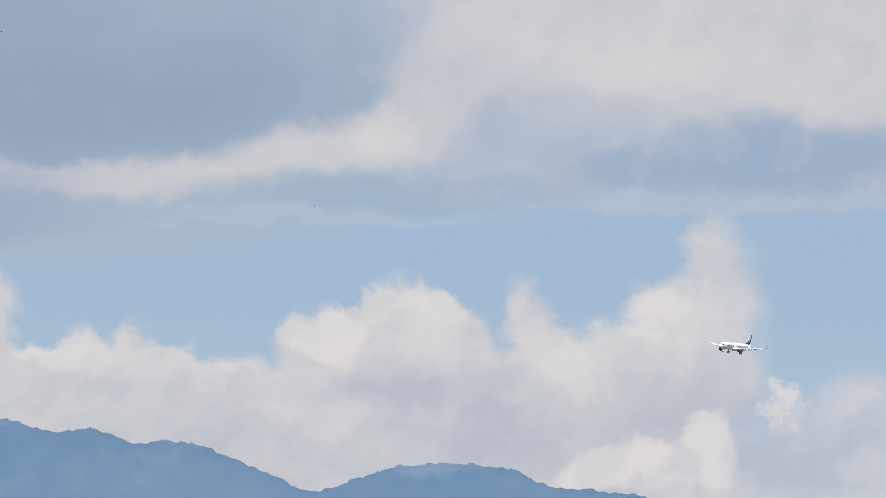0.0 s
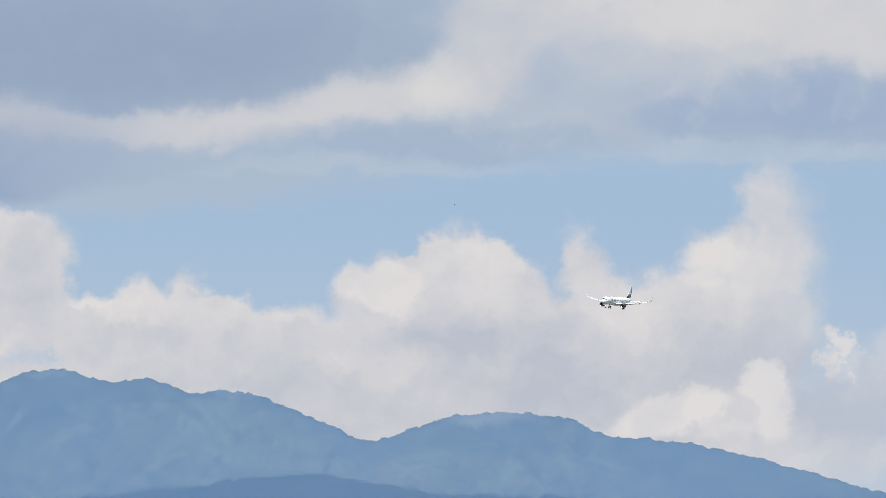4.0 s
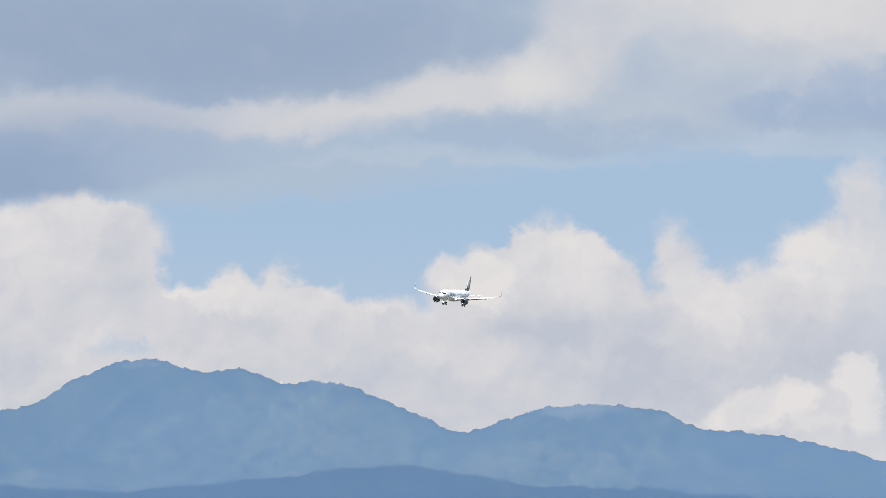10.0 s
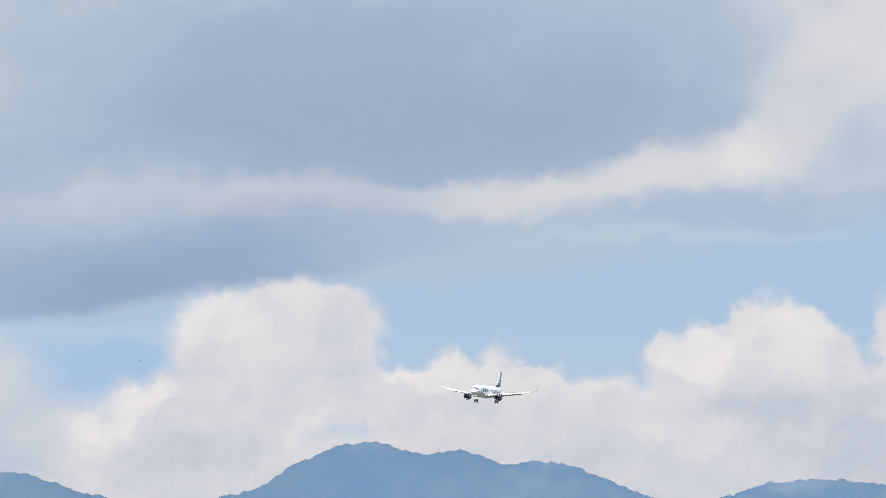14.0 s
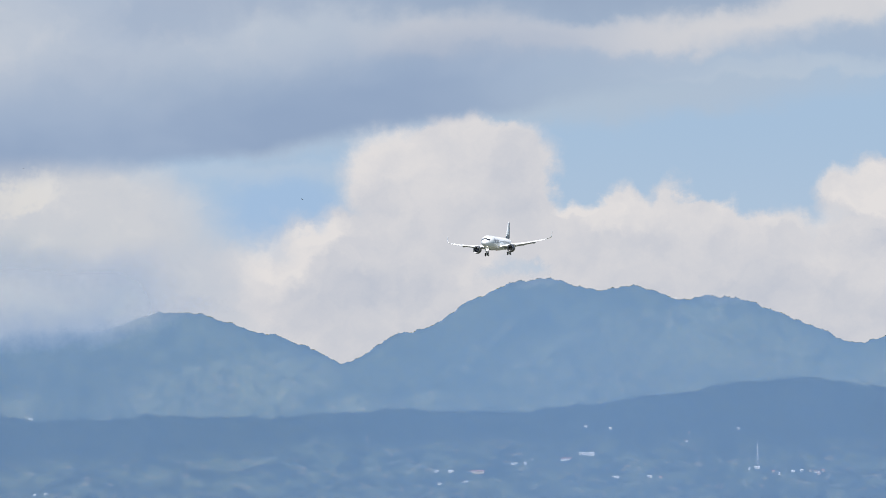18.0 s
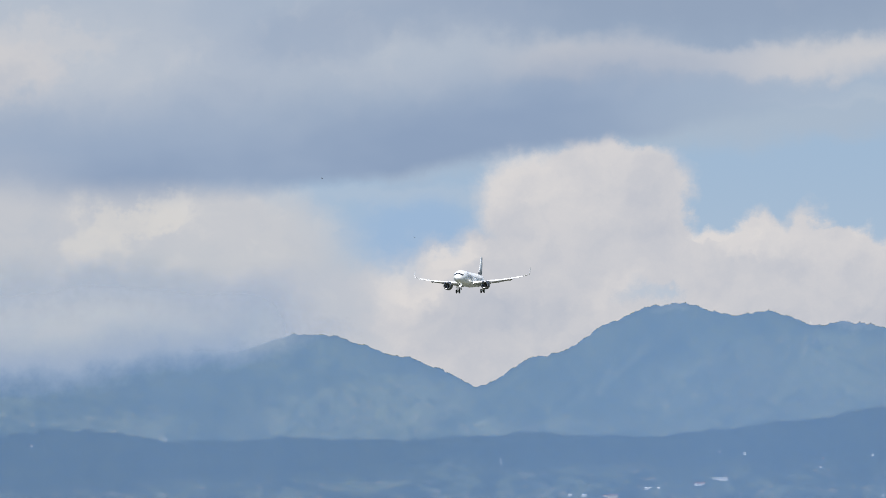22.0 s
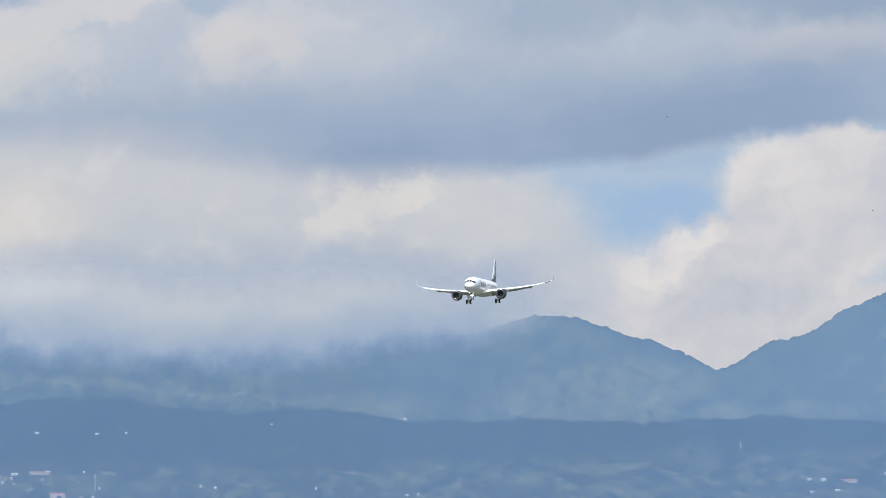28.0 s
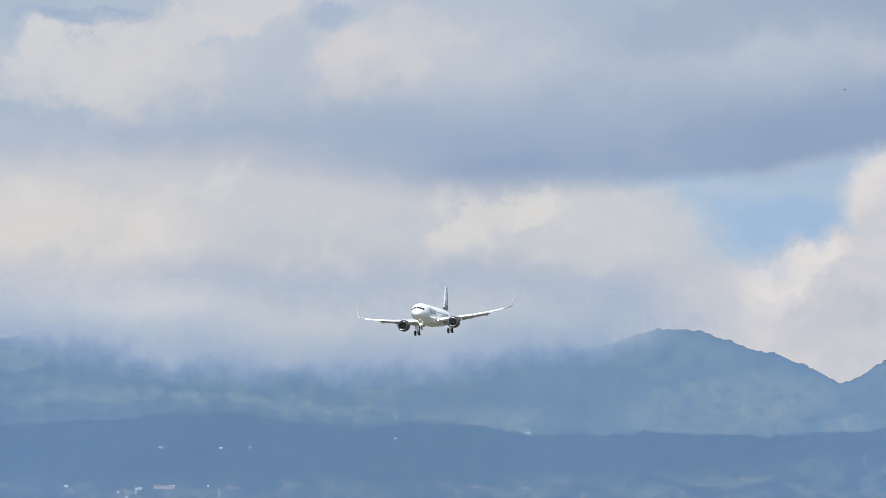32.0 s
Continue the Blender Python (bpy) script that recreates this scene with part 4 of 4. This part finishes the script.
def wing_at(y):
    return tuple(float(np.interp(y, WING_Y, q)) for q in (WING_S, WING_C, WING_Z))


def wing_side(plane, side):
    word = "left" if side > 0 else "right"
    wing = smooth(part("wing", loft([foil(s, side * y, z, c * 0.86, 0.125 - 0.002 * y, droop=0.03) for y, s, c, z in zip(WING_Y, WING_S, WING_C, WING_Z)]), WING, plane, "swept pale grey wing"), 50)
    # blended tip fence
    tip = []
    for k in range(8):
        q = k / 7
        bend = min(1.0, q * 2.2)
        y = 17.0 + 0.85 * math.sin(bend * 1.35) + 0.12 * max(0, q - 0.45)
        z = 0.95 + 0.55 * (1 - math.cos(bend * 1.35)) + 2.1 * max(0, q - 0.35) / 0.65
        s, c = 24.75 + 1.75 * q ** 1.2, 1.4 - 0.85 * q
        ring = foil(s, 0, 0, c, 0.1, 0.0)
        tilt = bend * 1.35
        tip.append([(x, side * (y - h * math.sin(tilt)), z + h * math.cos(tilt)) for x, _, h in ring])
    smooth(part("sharklet", loft(tip), WHITE, wing, "white upturned wing tip"), 50)
    # slats, lowered a little ahead of the leading edge
    for a, b in ((2.6, 5.0), (6.6, 9.4), (9.5, 12.3), (12.4, 16.0)):
        rows = []
        for y in (a, (a + b) / 2, b):
            s, c, z = wing_at(y)
            rows.append(foil(s - 0.34, side * y, z - 0.24, c * 0.12 + 0.32, 0.26, 0.12, -0.25, n=6))
        smooth(part("slat", loft(rows), WING, wing), 60)
    # flaps run out and turned down
    for a, b, turn in ((2.1, 6.3, 0.46), (6.5, 12.6, 0.44)):
        rows = []
        for y in np.linspace(a, b, 4):
            s, c, z = wing_at(y)
            ring = foil(0, 0, 0, c * 0.27, 0.13, 0.05, n=7)
            rows.append([(NOSE_S - s - c * 0.84 + (x - NOSE_S) * math.cos(turn) + h * math.sin(turn) * 0, side * y, z - 0.12 - c * 0.02 + h + (x - NOSE_S) * math.sin(turn)) for x, _, h in ring])
        smooth(part("flap", loft(rows), FLAP, wing, "lowered landing flap"), 60)
    # aileron
    rows = []
    for y in (12.8, 16.0):
        s, c, z = wing_at(y)
        rows.append(foil(s + c * 0.80, side * y, z - 0.02 - 0.02 * c, c * 0.2, 0.1, 0.0, 0.06, n=6))
    smooth(part("aileron", loft(rows), WING, wing), 60)
    # fairings of the flap tracks
    for y, length in ((4.0, 3.0), (8.6, 3.0), (12.0, 2.4)):
        s, c, z = wing_at(y)
        prof = [(length * (0.5 - q), 0.24 * math.sin(math.pi * min(1, max(0.02, q)) ** 0.8) + 0.015) for q in np.linspace(0, 1, 12)]
        bm = lathe(prof, (0, 0, 0), 12, True)
        bmesh.ops.transform(bm, matrix=Matrix.Rotation(radians(-9), 4, "Y"), verts=bm.verts)
        bmesh.ops.translate(bm, vec=(NOSE_S - s - c * 0.80, side * y, z - 0.48), verts=bm.verts)
        smooth(part("flap_track_fairing", bm, FLAP, wing))
    # landing light at the root
    bm = lathe([(0.06, 0.02), (0.03, 0.17), (-0.08, 0.21)], (NOSE_S - 15.1, side * 2.35, -1.35), 16, True)
    part("landing_light", bm, LAMP, wing, "lit " + word + " landing light")
    bm = bmesh.new()
    bmesh.ops.create_uvsphere(bm, u_segments=10, v_segments=6, radius=0.09)
    bmesh.ops.translate(bm, vec=(NOSE_S - 24.9, side * 17.15, 1.0), verts=bm.verts)
    smooth(part("navigation_light", bm, GLASS, wing))


def engine_side(plane, side):
    c = (NOSE_S - 16.2, side * 5.75, -2.15)
    outer = [(1.60, 1.09), (1.45, 1.20), (1.1, 1.29), (0.4, 1.33), (-0.5, 1.31), (-1.3, 1.18), (-1.9, 1.02), (-1.9, 0.98), (-1.2, 1.05), (0.2, 1.12)]
    nacelle = smooth(part("engine", lathe(outer, c, 40), NACELLE, plane, "dark grey turbofan nacelle under the wing"), 50)
    lip = [(1.60, 1.09), (1.70, 1.07), (1.78, 1.02), (1.80, 0.97), (1.77, 0.92), (1.68, 0.90), (1.5, 0.90)]
    smooth(part("inlet_lip", lathe(lip, c, 40), LIP, nacelle, "polished metal inlet lip"))
    duct = [(1.5, 0.90), (1.2, 0.95), (0.7, 1.0), (0.5, 1.0)]
    smooth(part("inlet_duct", lathe(duct, c, 40), STEEL, nacelle))
    # fan blades
    bm = bmesh.new()
    for k in range(20):
        a = k * 2 * math.pi / 20
        rows = []
        for r, w, tw in ((0.28, 0.16, 0.5), (0.65, 0.22, 0.9), (0.98, 0.26, 1.15)):
            for o in (-1, 1):
                rows.append((0.62 + o * w * 0.5 * math.cos(tw), r, o * w * math.sin(tw) * 0.6))
        vs = [bm.verts.new((c[0] + x, c[1] + r * math.cos(a) - t * math.sin(a), c[2] + r * math.sin(a) + t * math.cos(a))) for x, r, t in rows]
        bm.faces.new((vs[0], vs[1], vs[3], vs[2])), bm.faces.new((vs[2], vs[3], vs[5], vs[4]))
    part("fan", bm, STEEL, nacelle, "dark steel fan blades")
    part("fan_back", lathe([(0.40, 0.02), (0.40, 1.02)], c, 32), RUBBER, nacelle)
    smooth(part("spinner", lathe([(1.0, 0.02), (0.92, 0.12), (0.75, 0.23), (0.6, 0.29)], c, 24), STEEL, nacelle))
    smooth(part("core_nozzle", lathe([(-1.2, 0.80), (-2.2, 0.68), (-2.9, 0.52), (-2.9, 0.46), (-1.6, 0.5)], c, 28), STEEL, nacelle))
    smooth(part("exhaust_cone", lathe([(-2.2, 0.36), (-3.0, 0.24), (-3.6, 0.03)], c, 20, True), STEEL, nacelle))
    rows = [foil(15.8, c[1], -0.95, 5.2, 0.045, 0, upright=True), foil(17.3, c[1], -0.62, 3.6, 0.05, 0, upright=True)]
    rows.insert(0, foil(15.5, c[1], -1.25, 4.2, 0.06, 0, upright=True))
    smooth(part("pylon", loft(rows), WHITE, plane), 50)


def wheel(parent, at, radius, width):
    x, y, z = at
    prof = [(-0.5, 0.62), (-0.5, 0.86), (-0.42, 0.96), (-0.2, 1.0), (0.2, 1.0), (0.42, 0.96), (0.5, 0.86), (0.5, 0.62)]
    def ring(q, n=28):
        return loft([[(x + r * radius * math.cos(k * 2 * math.pi / n), y + o * width, z + r * radius * math.sin(k * 2 * math.pi / n)) for k in range(n)] for o, r in q], True, True)
    w = smooth(part("wheel", ring(prof), RUBBER, parent, "black tyre on a pale hub"), 50)
    smooth(part("hub", ring([(-0.52, 0.08), (-0.54, 0.2), (-0.51, 0.6), (0.51, 0.6), (0.54, 0.2), (0.52, 0.08)], 20), METAL, w), 50)


def gear(plane, s, y, top, foot, radius, width, gap, main):
    x = NOSE_S - s
    leg = smooth(part("landing_gear" if main else "nose_gear", rod((x, y, top), (x, y, foot + radius * 0.6), 0.15 if main else 0.11), WHITE, plane, "lowered landing gear leg"), 50)
    smooth(part("piston", rod((x, y, foot + radius * 1.4), (x, y, foot + radius * 0.9), 0.09), METAL, leg))
    part("axle", rod((x, y - gap, foot + radius), (x, y + gap, foot + radius), 0.08), STEEL, leg)
    for o in (-1, 1):
        wheel(leg, (x, y + o * gap, foot + radius), radius, width)
    if main:
        inward = -1 if y > 0 else 1
        part("side_stay", rod((x, y, foot + radius + 0.9), (x + 0.1, y + inward * 1.7, top - 0.15), 0.07), STEEL, leg)
        part("torque_link", rod((x - 0.25, y, foot + radius + 0.9), (x - 0.15, y, foot + radius + 0.2), 0.05), STEEL, leg)
        part("gear_door", box((1.2, 0.05, 1.7), (x, y - inward * 0.34, top - 1.0), 0.02), WHITE, leg, "white leg door")
    else:
        part("drag_stay", rod((x, y, foot + radius + 0.8), (x + 1.3, y, top), 0.06), STEEL, leg)
        for o in (-1, 1):
            part("gear_door", box((1.7, 0.04, 0.75), (x + 0.5, o * 0.42, top - 0.42), 0.015, Matrix.Rotation(radians(o * 8), 4, "X")), WHITE, leg, "open white nose wheel door")
        for o, zz in ((-0.2, -2.75), (0.2, -2.75)):
            part("taxi_light", lathe([(0.06, 0.02), (0.04, 0.12), (-0.06, 0.13)], (x + 0.2, o, zz), 14, True), LAMP, leg, "lit taxi light")


def build_airliner():
    plane = new("airliner")
    tagged(plane, "white twin-engine airliner landing with flaps and wheels down", "airplane")
    stations = sorted(set(list(np.linspace(0, 2, 12)) + list(np.linspace(2, 8, 14)) + list(np.linspace(8, 30, 14)) + list(np.linspace(30, 44.5, 18))))
    n = 48
    smooth(part("fuselage", loft([[hull_point(s, k * 2 * math.pi / n) for k in range(n)] for s in stations]), WHITE, plane, "long white fuselage"), 60)
    belly = [[(NOSE_S - s, 2.05 * w * math.sin(k * 2 * math.pi / 28), -1.25 - 0.2 * w + 1.05 * w * math.cos(k * 2 * math.pi / 28)) for k in range(28)]
             for s, w in ((14.2, 0.1), (15.0, 0.55), (16.2, 0.85), (18, 1.0), (22, 1.02), (24.5, 0.92), (26.3, 0.6), (27.6, 0.12))]
    smooth(part("belly_fairing", loft(belly), BELLY, plane, "pale grey belly fairing"), 60)
    # windscreen: three panes a side
    for side in (-1, 1):
        for s0, s1, a0, a1, lean in ((1.12, 1.88, 3, 30, 0.10), (1.22, 2.02, 33, 55, 0.28), (1.72, 2.65, 52, 70, 0.22)):
            part("windscreen_pane", patch(s0, s1, side * a0, side * a1, 0.012, lean), GLASS, plane, "dark cockpit window pane")
        # cabin windows on one shared mesh
        first = part("cabin_window", patch(0, 0.24, 0, 1, 0.01, 0, 1, 1), GLASS, plane)
        bm = patch(7.0, 7.24, side * 74, side * 84, 0.010, 0, 2, 3)
        bm.to_mesh(first.data)
        bm.free()
        for k in range(1, 46):
            s = 7.0 + k * 0.533
            if 15.4 < s < 16.6 or 23.2 < s < 24.4:
                continue
            ob = new("cabin_window", first.data)
            ob.parent = plane
            ob.location = (-(s - 7.0), 0, 0)
        for s0 in (5.35, 15.55, 23.4, 32.6):
            part("cabin_door", patch(s0, s0 + 0.85, side * 66, side * 112, 0.006, 0, 3, 6), BELLY, plane)
        # the airline's title as plain grey bars
        for k, (w, lo, hi) in enumerate(((0.95, 52, 98), (0.8, 66, 98), (0.35, 52, 98), (0.8, 66, 98), (0.75, 66, 98), (0.35, 56, 98), (0.8, 66, 98))):
            s0 = 8.0 + k * 1.05
            part("title_bar", patch(s0, s0 + w, side * lo, side * hi, 0.016, 0, 2, 4), TITLE, plane, "grey title lettering as a bar")
        wing_side(plane, side)
        engine_side(plane, side)
        rows = [foil(37.2, side * 0.6, 0.02, 3.9, 0.1), foil(39.0, side * 3.4, 0.26, 2.6, 0.1), foil(40.9, side * 6.2, 0.5, 1.4, 0.09)]
        tail = smooth(part("tailplane", loft(rows), WING, plane, "pale grey horizontal tailplane"), 50)
        rows = [foil(40.75, side * 0.9, 0.05, 1.2, 0.1), foil(42.15, side * 6.1, 0.48, 0.55, 0.09)]
        smooth(part("elevator", loft(rows), WING, tail), 50)
        gear(plane, 22.0, side * 3.8, -0.9, -4.25, 0.60, 0.42, 0.46, True)
    gear(plane, 5.1, 0.0, -1.7, -4.0, 0.39, 0.24, 0.27, False)
    fin = smooth(part("fin", loft([foil(34.9, 0, 1.3, 6.9, 0.075, 0, upright=True), foil(36.4, 0, 2.1, 5.4, 0.085, 0, upright=True), foil(39.2, 0, 5.0, 3.6, 0.085, 0, upright=True), foil(41.4, 0, 7.65, 2.0, 0.085, 0, upright=True), foil(41.65, 0, 7.77, 1.6, 0.05, 0, upright=True)]), FIN, plane, "tall fin in white and black"), 50)
    smooth(part("rudder", loft([foil(41.3, 0, 2.2, 1.55, 0.1, 0, upright=True), foil(42.55, 0, 5.0, 1.15, 0.1, 0, upright=True), foil(43.25, 0, 7.6, 0.75, 0.1, 0, upright=True)]), RUDDER, fin, "near-black rudder"), 50)
    # aerials and beacons
    for s, h in ((9.5, 0.35), (17.0, 0.4), (26.5, 0.35)):
        smooth(part("aerial", loft([foil(s, 0, 2.02, 0.45, 0.1, 0, upright=True, n=5), foil(s + 0.2, 0, 2.02 + h, 0.22, 0.1, 0, upright=True, n=5)]), WHITE, plane))
    bm = bmesh.new()
    bmesh.ops.create_uvsphere(bm, u_segments=12, v_segments=8, radius=0.14)
    bmesh.ops.translate(bm, vec=(0.5, 0, -2.5), verts=bm.verts)
    part("beacon", bm, REDLAMP, plane, "red belly beacon")
    return plane


airliner = build_airliner()


def flight(x, y, z, heading, pitch, bank):
    """The airliner's pose: heading in degrees from the world's x, nose up, left wing up."""
    return pose(x, y, z) @ pose(0, 0, 0, 0, 0, heading) @ pose(0, 0, 0, 0, -pitch, 0) @ pose(0, 0, 0, bank, 0, 0)


# ---- soaring birds ----
FEATHER = paint_material("dark_feathers", (0.018, 0.016, 0.015), 0.8)


def bird(label):
    """A soaring bird of 1.6 m span: x ahead, z up."""
    ob = tagged(new("bird"), label, "bird", "soaring birds")
    smooth(part("body", lathe([(0.40, 0.01), (0.36, 0.045), (0.28, 0.05), (0.18, 0.09), (0.0, 0.11), (-0.2, 0.08), (-0.34, 0.03)], (0, 0, 0), 12, True), FEATHER, ob))
    for side in (-1, 1):
        rows = []
        for y, s, c, z in ((0.05, -0.12, 0.34, 0.03), (0.35, -0.17, 0.33, 0.12), (0.62, -0.10, 0.27, 0.19), (0.85, 0.02, 0.12, 0.26)):
            rows.append([(x - NOSE_S, yy, zz) for x, yy, zz in foil(s, side * y, z, c, 0.07, 0.05, n=6)])
        smooth(part("wing", loft(rows), FEATHER, ob), 60)
    fan = [foil(0.25, -0.03, 0, 0.12, 0.08, n=5), foil(0.25, 0.03, 0, 0.12, 0.08, n=5)]
    tail = loft([[(x - NOSE_S, y * k, z) for x, y, z in fan[0]] for k in (1, -1)])
    part("tail", tail, FEATHER, ob)
    return ob


birds = [bird("dark soaring bird with spread wings") for _ in range(4)]


def soar(u, v, heading, bank=12):
    at = place(u, v, 3300)
    return pose(at.x, at.y, at.z, 0, 0, heading) @ pose(0, 0, 0, bank, -4, 0)


def motions():
    walk(airliner, [
        (0.0, flight(418.3, 4421.6, 182.6, -118.8, -0.1, -6.9)),
        (0.5, flight(402.4, 4399.4, 181.0, -118.1, -0.4, -7)),
        (1.0, flight(386.3, 4377.4, 179.5, -117.5, -0.7, -7)),
        (1.5, flight(370.9, 4355.0, 179.0, -116.9, -1, -6.9)),
        (2.0, flight(356.0, 4332.7, 177.4, -116.2, -1.1, -6.7)),
        (2.5, flight(341.1, 4310.3, 175.2, -115.6, -1.3, -6.5)),
        (3.0, flight(326.9, 4287.7, 173.7, -115.1, -1.3, -6.1)),
        (3.5, flight(313.2, 4265.3, 171.7, -114.5, -1.3, -5.6)),
        (4.5, flight(273.5, 3809.1, 156.0, -113.3, -1.2, -4.3)),
        (5.5, flight(232.0, 3353.1, 141.7, -111.4, -1.0, -2.7)),
        (6.0, flight(218.3, 3324.3, 139.1, -111.2, -0.9, -1.6)),
        (6.5, flight(205.2, 3295.3, 136.4, -110.7, -0.9, 0.4)),
        (7.0, flight(192.3, 3266.3, 134.3, -110.1, -0.9, -0.2)),
        (7.5, flight(179.8, 3237.2, 132.3, -109.5, -1.0, -1.5)),
        (8.0, flight(167.1, 3208.0, 130.3, -109.0, -1.1, -2.8)),
        (8.5, flight(155.0, 3178.7, 128.1, -108.4, -1.3, -4.0)),
        (9.0, flight(143.4, 3149.4, 126.3, -108.0, -1.6, -4.4)),
        (9.5, flight(131.7, 3120.1, 124.8, -107.9, -1.8, -4.7)),
        (10.0, flight(121.5, 3090.6, 122.9, -107.6, -1.9, -5.1)),
        (10.5, flight(110.7, 3061.1, 121.2, -107.1, -1.9, -5.1)),
        (11.0, flight(100.1, 3031.5, 119.3, -106.6, -1.9, -4.1)),
        (11.5, flight(90.2, 3001.9, 117.2, -106.2, -1.8, -2.8)),
        (12.0, flight(80.1, 2972.3, 115.0, -105.7, -1.6, -3.5)),
        (12.5, flight(70.8, 2942.6, 112.8, -105.3, -1.4, -3.3)),
        (13.0, flight(61.4, 2912.9, 110.7, -104.9, -1.1, -4.0)),
        (13.5, flight(53.1, 2883.1, 108.9, -104.5, -0.8, -3.7)),
        (14.0, flight(43.5, 2853.3, 106.9, -104.1, -0.6, -3.5)),
        (14.5, flight(35.0, 2823.4, 104.9, -103.7, -0.5, -3.3)),
        (15.0, flight(28.6, 2793.5, 103.4, -103.3, -0.3, -1.3)),
        (15.5, flight(19.4, 2763.5, 101.2, -103.1, -0.2, 0.3)),
        (16.5, flight(5.4, 2703.5, 98.3, -102.4, -0.0, -0.5)),
        (17.5, flight(-7.8, 2643.3, 94.8, -101.6, -0.1, 2.0)),
        (18.0, flight(-14.7, 2613.2, 93.3, -101.3, -0.1, 1.7)),
        (18.5, flight(-21.6, 2583.0, 91.5, -100.7, 0.0, 1.4)),
        (19.0, flight(-28.4, 2552.8, 89.8, -100.3, 0.2, -0.1)),
        (19.5, flight(-34.8, 2522.6, 88.6, -100.0, 0.3, -1.8)),
        (20.0, flight(-41.2, 2492.3, 87.1, -99.7, 0.4, -1.7)),
        (20.5, flight(-47.0, 2462.1, 85.7, -99.2, 0.5, -0.5)),
        (21.0, flight(-52.6, 2431.7, 84.2, -98.9, 0.5, 0.0)),
        (21.5, flight(-57.8, 2401.4, 82.8, -98.9, 0.6, 0.4)),
        (22.0, flight(-62.8, 2371.0, 81.6, -98.7, 0.6, 0.8)),
        (22.5, flight(-67.6, 2340.7, 80.2, -98.4, 0.5, 0.5)),
        (23.0, flight(-72.4, 2310.2, 78.9, -98.1, 0.5, 0.1)),
        (23.5, flight(-76.9, 2279.8, 77.5, -97.6, 0.3, 1.1)),
        (24.0, flight(-81.3, 2249.4, 76.3, -97.0, 0.1, 3.4)),
        (24.5, flight(-85.3, 2218.9, 75.0, -96.7, -0.0, 5.1)),
        (25.0, flight(-89.2, 2188.4, 73.4, -96.9, -0.1, 5.7)),
        (25.5, flight(-93.3, 2157.9, 71.6, -97.0, -0.2, 4.2)),
        (26.0, flight(-97.2, 2127.4, 69.7, -97.1, -0.1, 2.7)),
        (26.5, flight(-100.9, 2096.8, 68.0, -97.1, -0.1, 1.9)),
        (27.5, flight(-108.5, 2035.7, 64.2, -96.4, 0.1, 1.9)),
        (28.5, flight(-115.4, 1974.4, 61.0, -96.5, 0.7, 2.7)),
        (29.0, flight(-118.8, 1943.7, 59.4, -96.4, 0.8, 2.4)),
        (29.5, flight(-122.0, 1913.0, 58.4, -96.2, 0.9, 2.9)),
        (30.0, flight(-125.4, 1882.3, 56.7, -96.0, 1.0, 3.4)),
        (30.5, flight(-128.7, 1851.5, 55.1, -95.9, 1.0, 2.7)),
        (31.0, flight(-131.9, 1820.8, 54.2, -95.7, 1.1, 1.8)),
        (31.5, flight(-134.8, 1790.0, 52.7, -95.6, 1.1, 3.0)),
        (32.0, flight(-137.6, 1759.1, 51.7, -95.5, 1.2, 4.2)),
    ])
    walk(birds[0], [(0, soar(-700, -160, 120)), (13, soar(-720, -165, 150)), (15, soar(-776, -171, 180)), (18, soar(-914, -207, 100)), (19, soar(-871, -188, 40)),
                    (19.5, soar(-827, -180, 20)), (23, soar(-599, -236, 60)), (24, soar(-605, -227, 90)), (25, soar(-602, -247, 60)), (26, soar(-575, -261, 40)), (27.5, soar(-478, -292, 20)), (29, soar(-372, -322, 20)), (30, soar(-316, -349, 30)), (31, soar(-318, -363, 90)), (32, soar(-348, -373, 140))])
    walk(birds[1], [(0, soar(556, -384, -20)), (1, soar(581, -358, -18)), (2, soar(573, -331, -16)), (3, soar(601, -302, -15)), (5.5, soar(927, -293, -10)), (6, soar(994, -269, -5)), (9, soar(1299, -227, 0)), (12, soar(1600, -180, 5)), (32, soar(2600, -150, 10))])
    walk(birds[2], [(0, soar(-560, -150, 30)), (12, soar(-540, -150, 10)), (14, soar(-402, -145, 60)), (19, soar(-431, -146, 140)), (23, soar(-465, -107, 60)), (24, soar(-402, -100, 20)), (25, soar(-322, -108, 10)), (26, soar(-234, -120, 10)), (32, soar(150, -150, 0))])
    walk(birds[3], [(0, soar(-2, -686, -5)), (0.5, soar(38, -691, 0)), (1, soar(78, -692, 0)), (1.5, soar(113, -689, 5)), (4, soar(300, -740, 10)), (9, soar(700, -800, 10)), (32, soar(2500, -850, 10))])


motions()
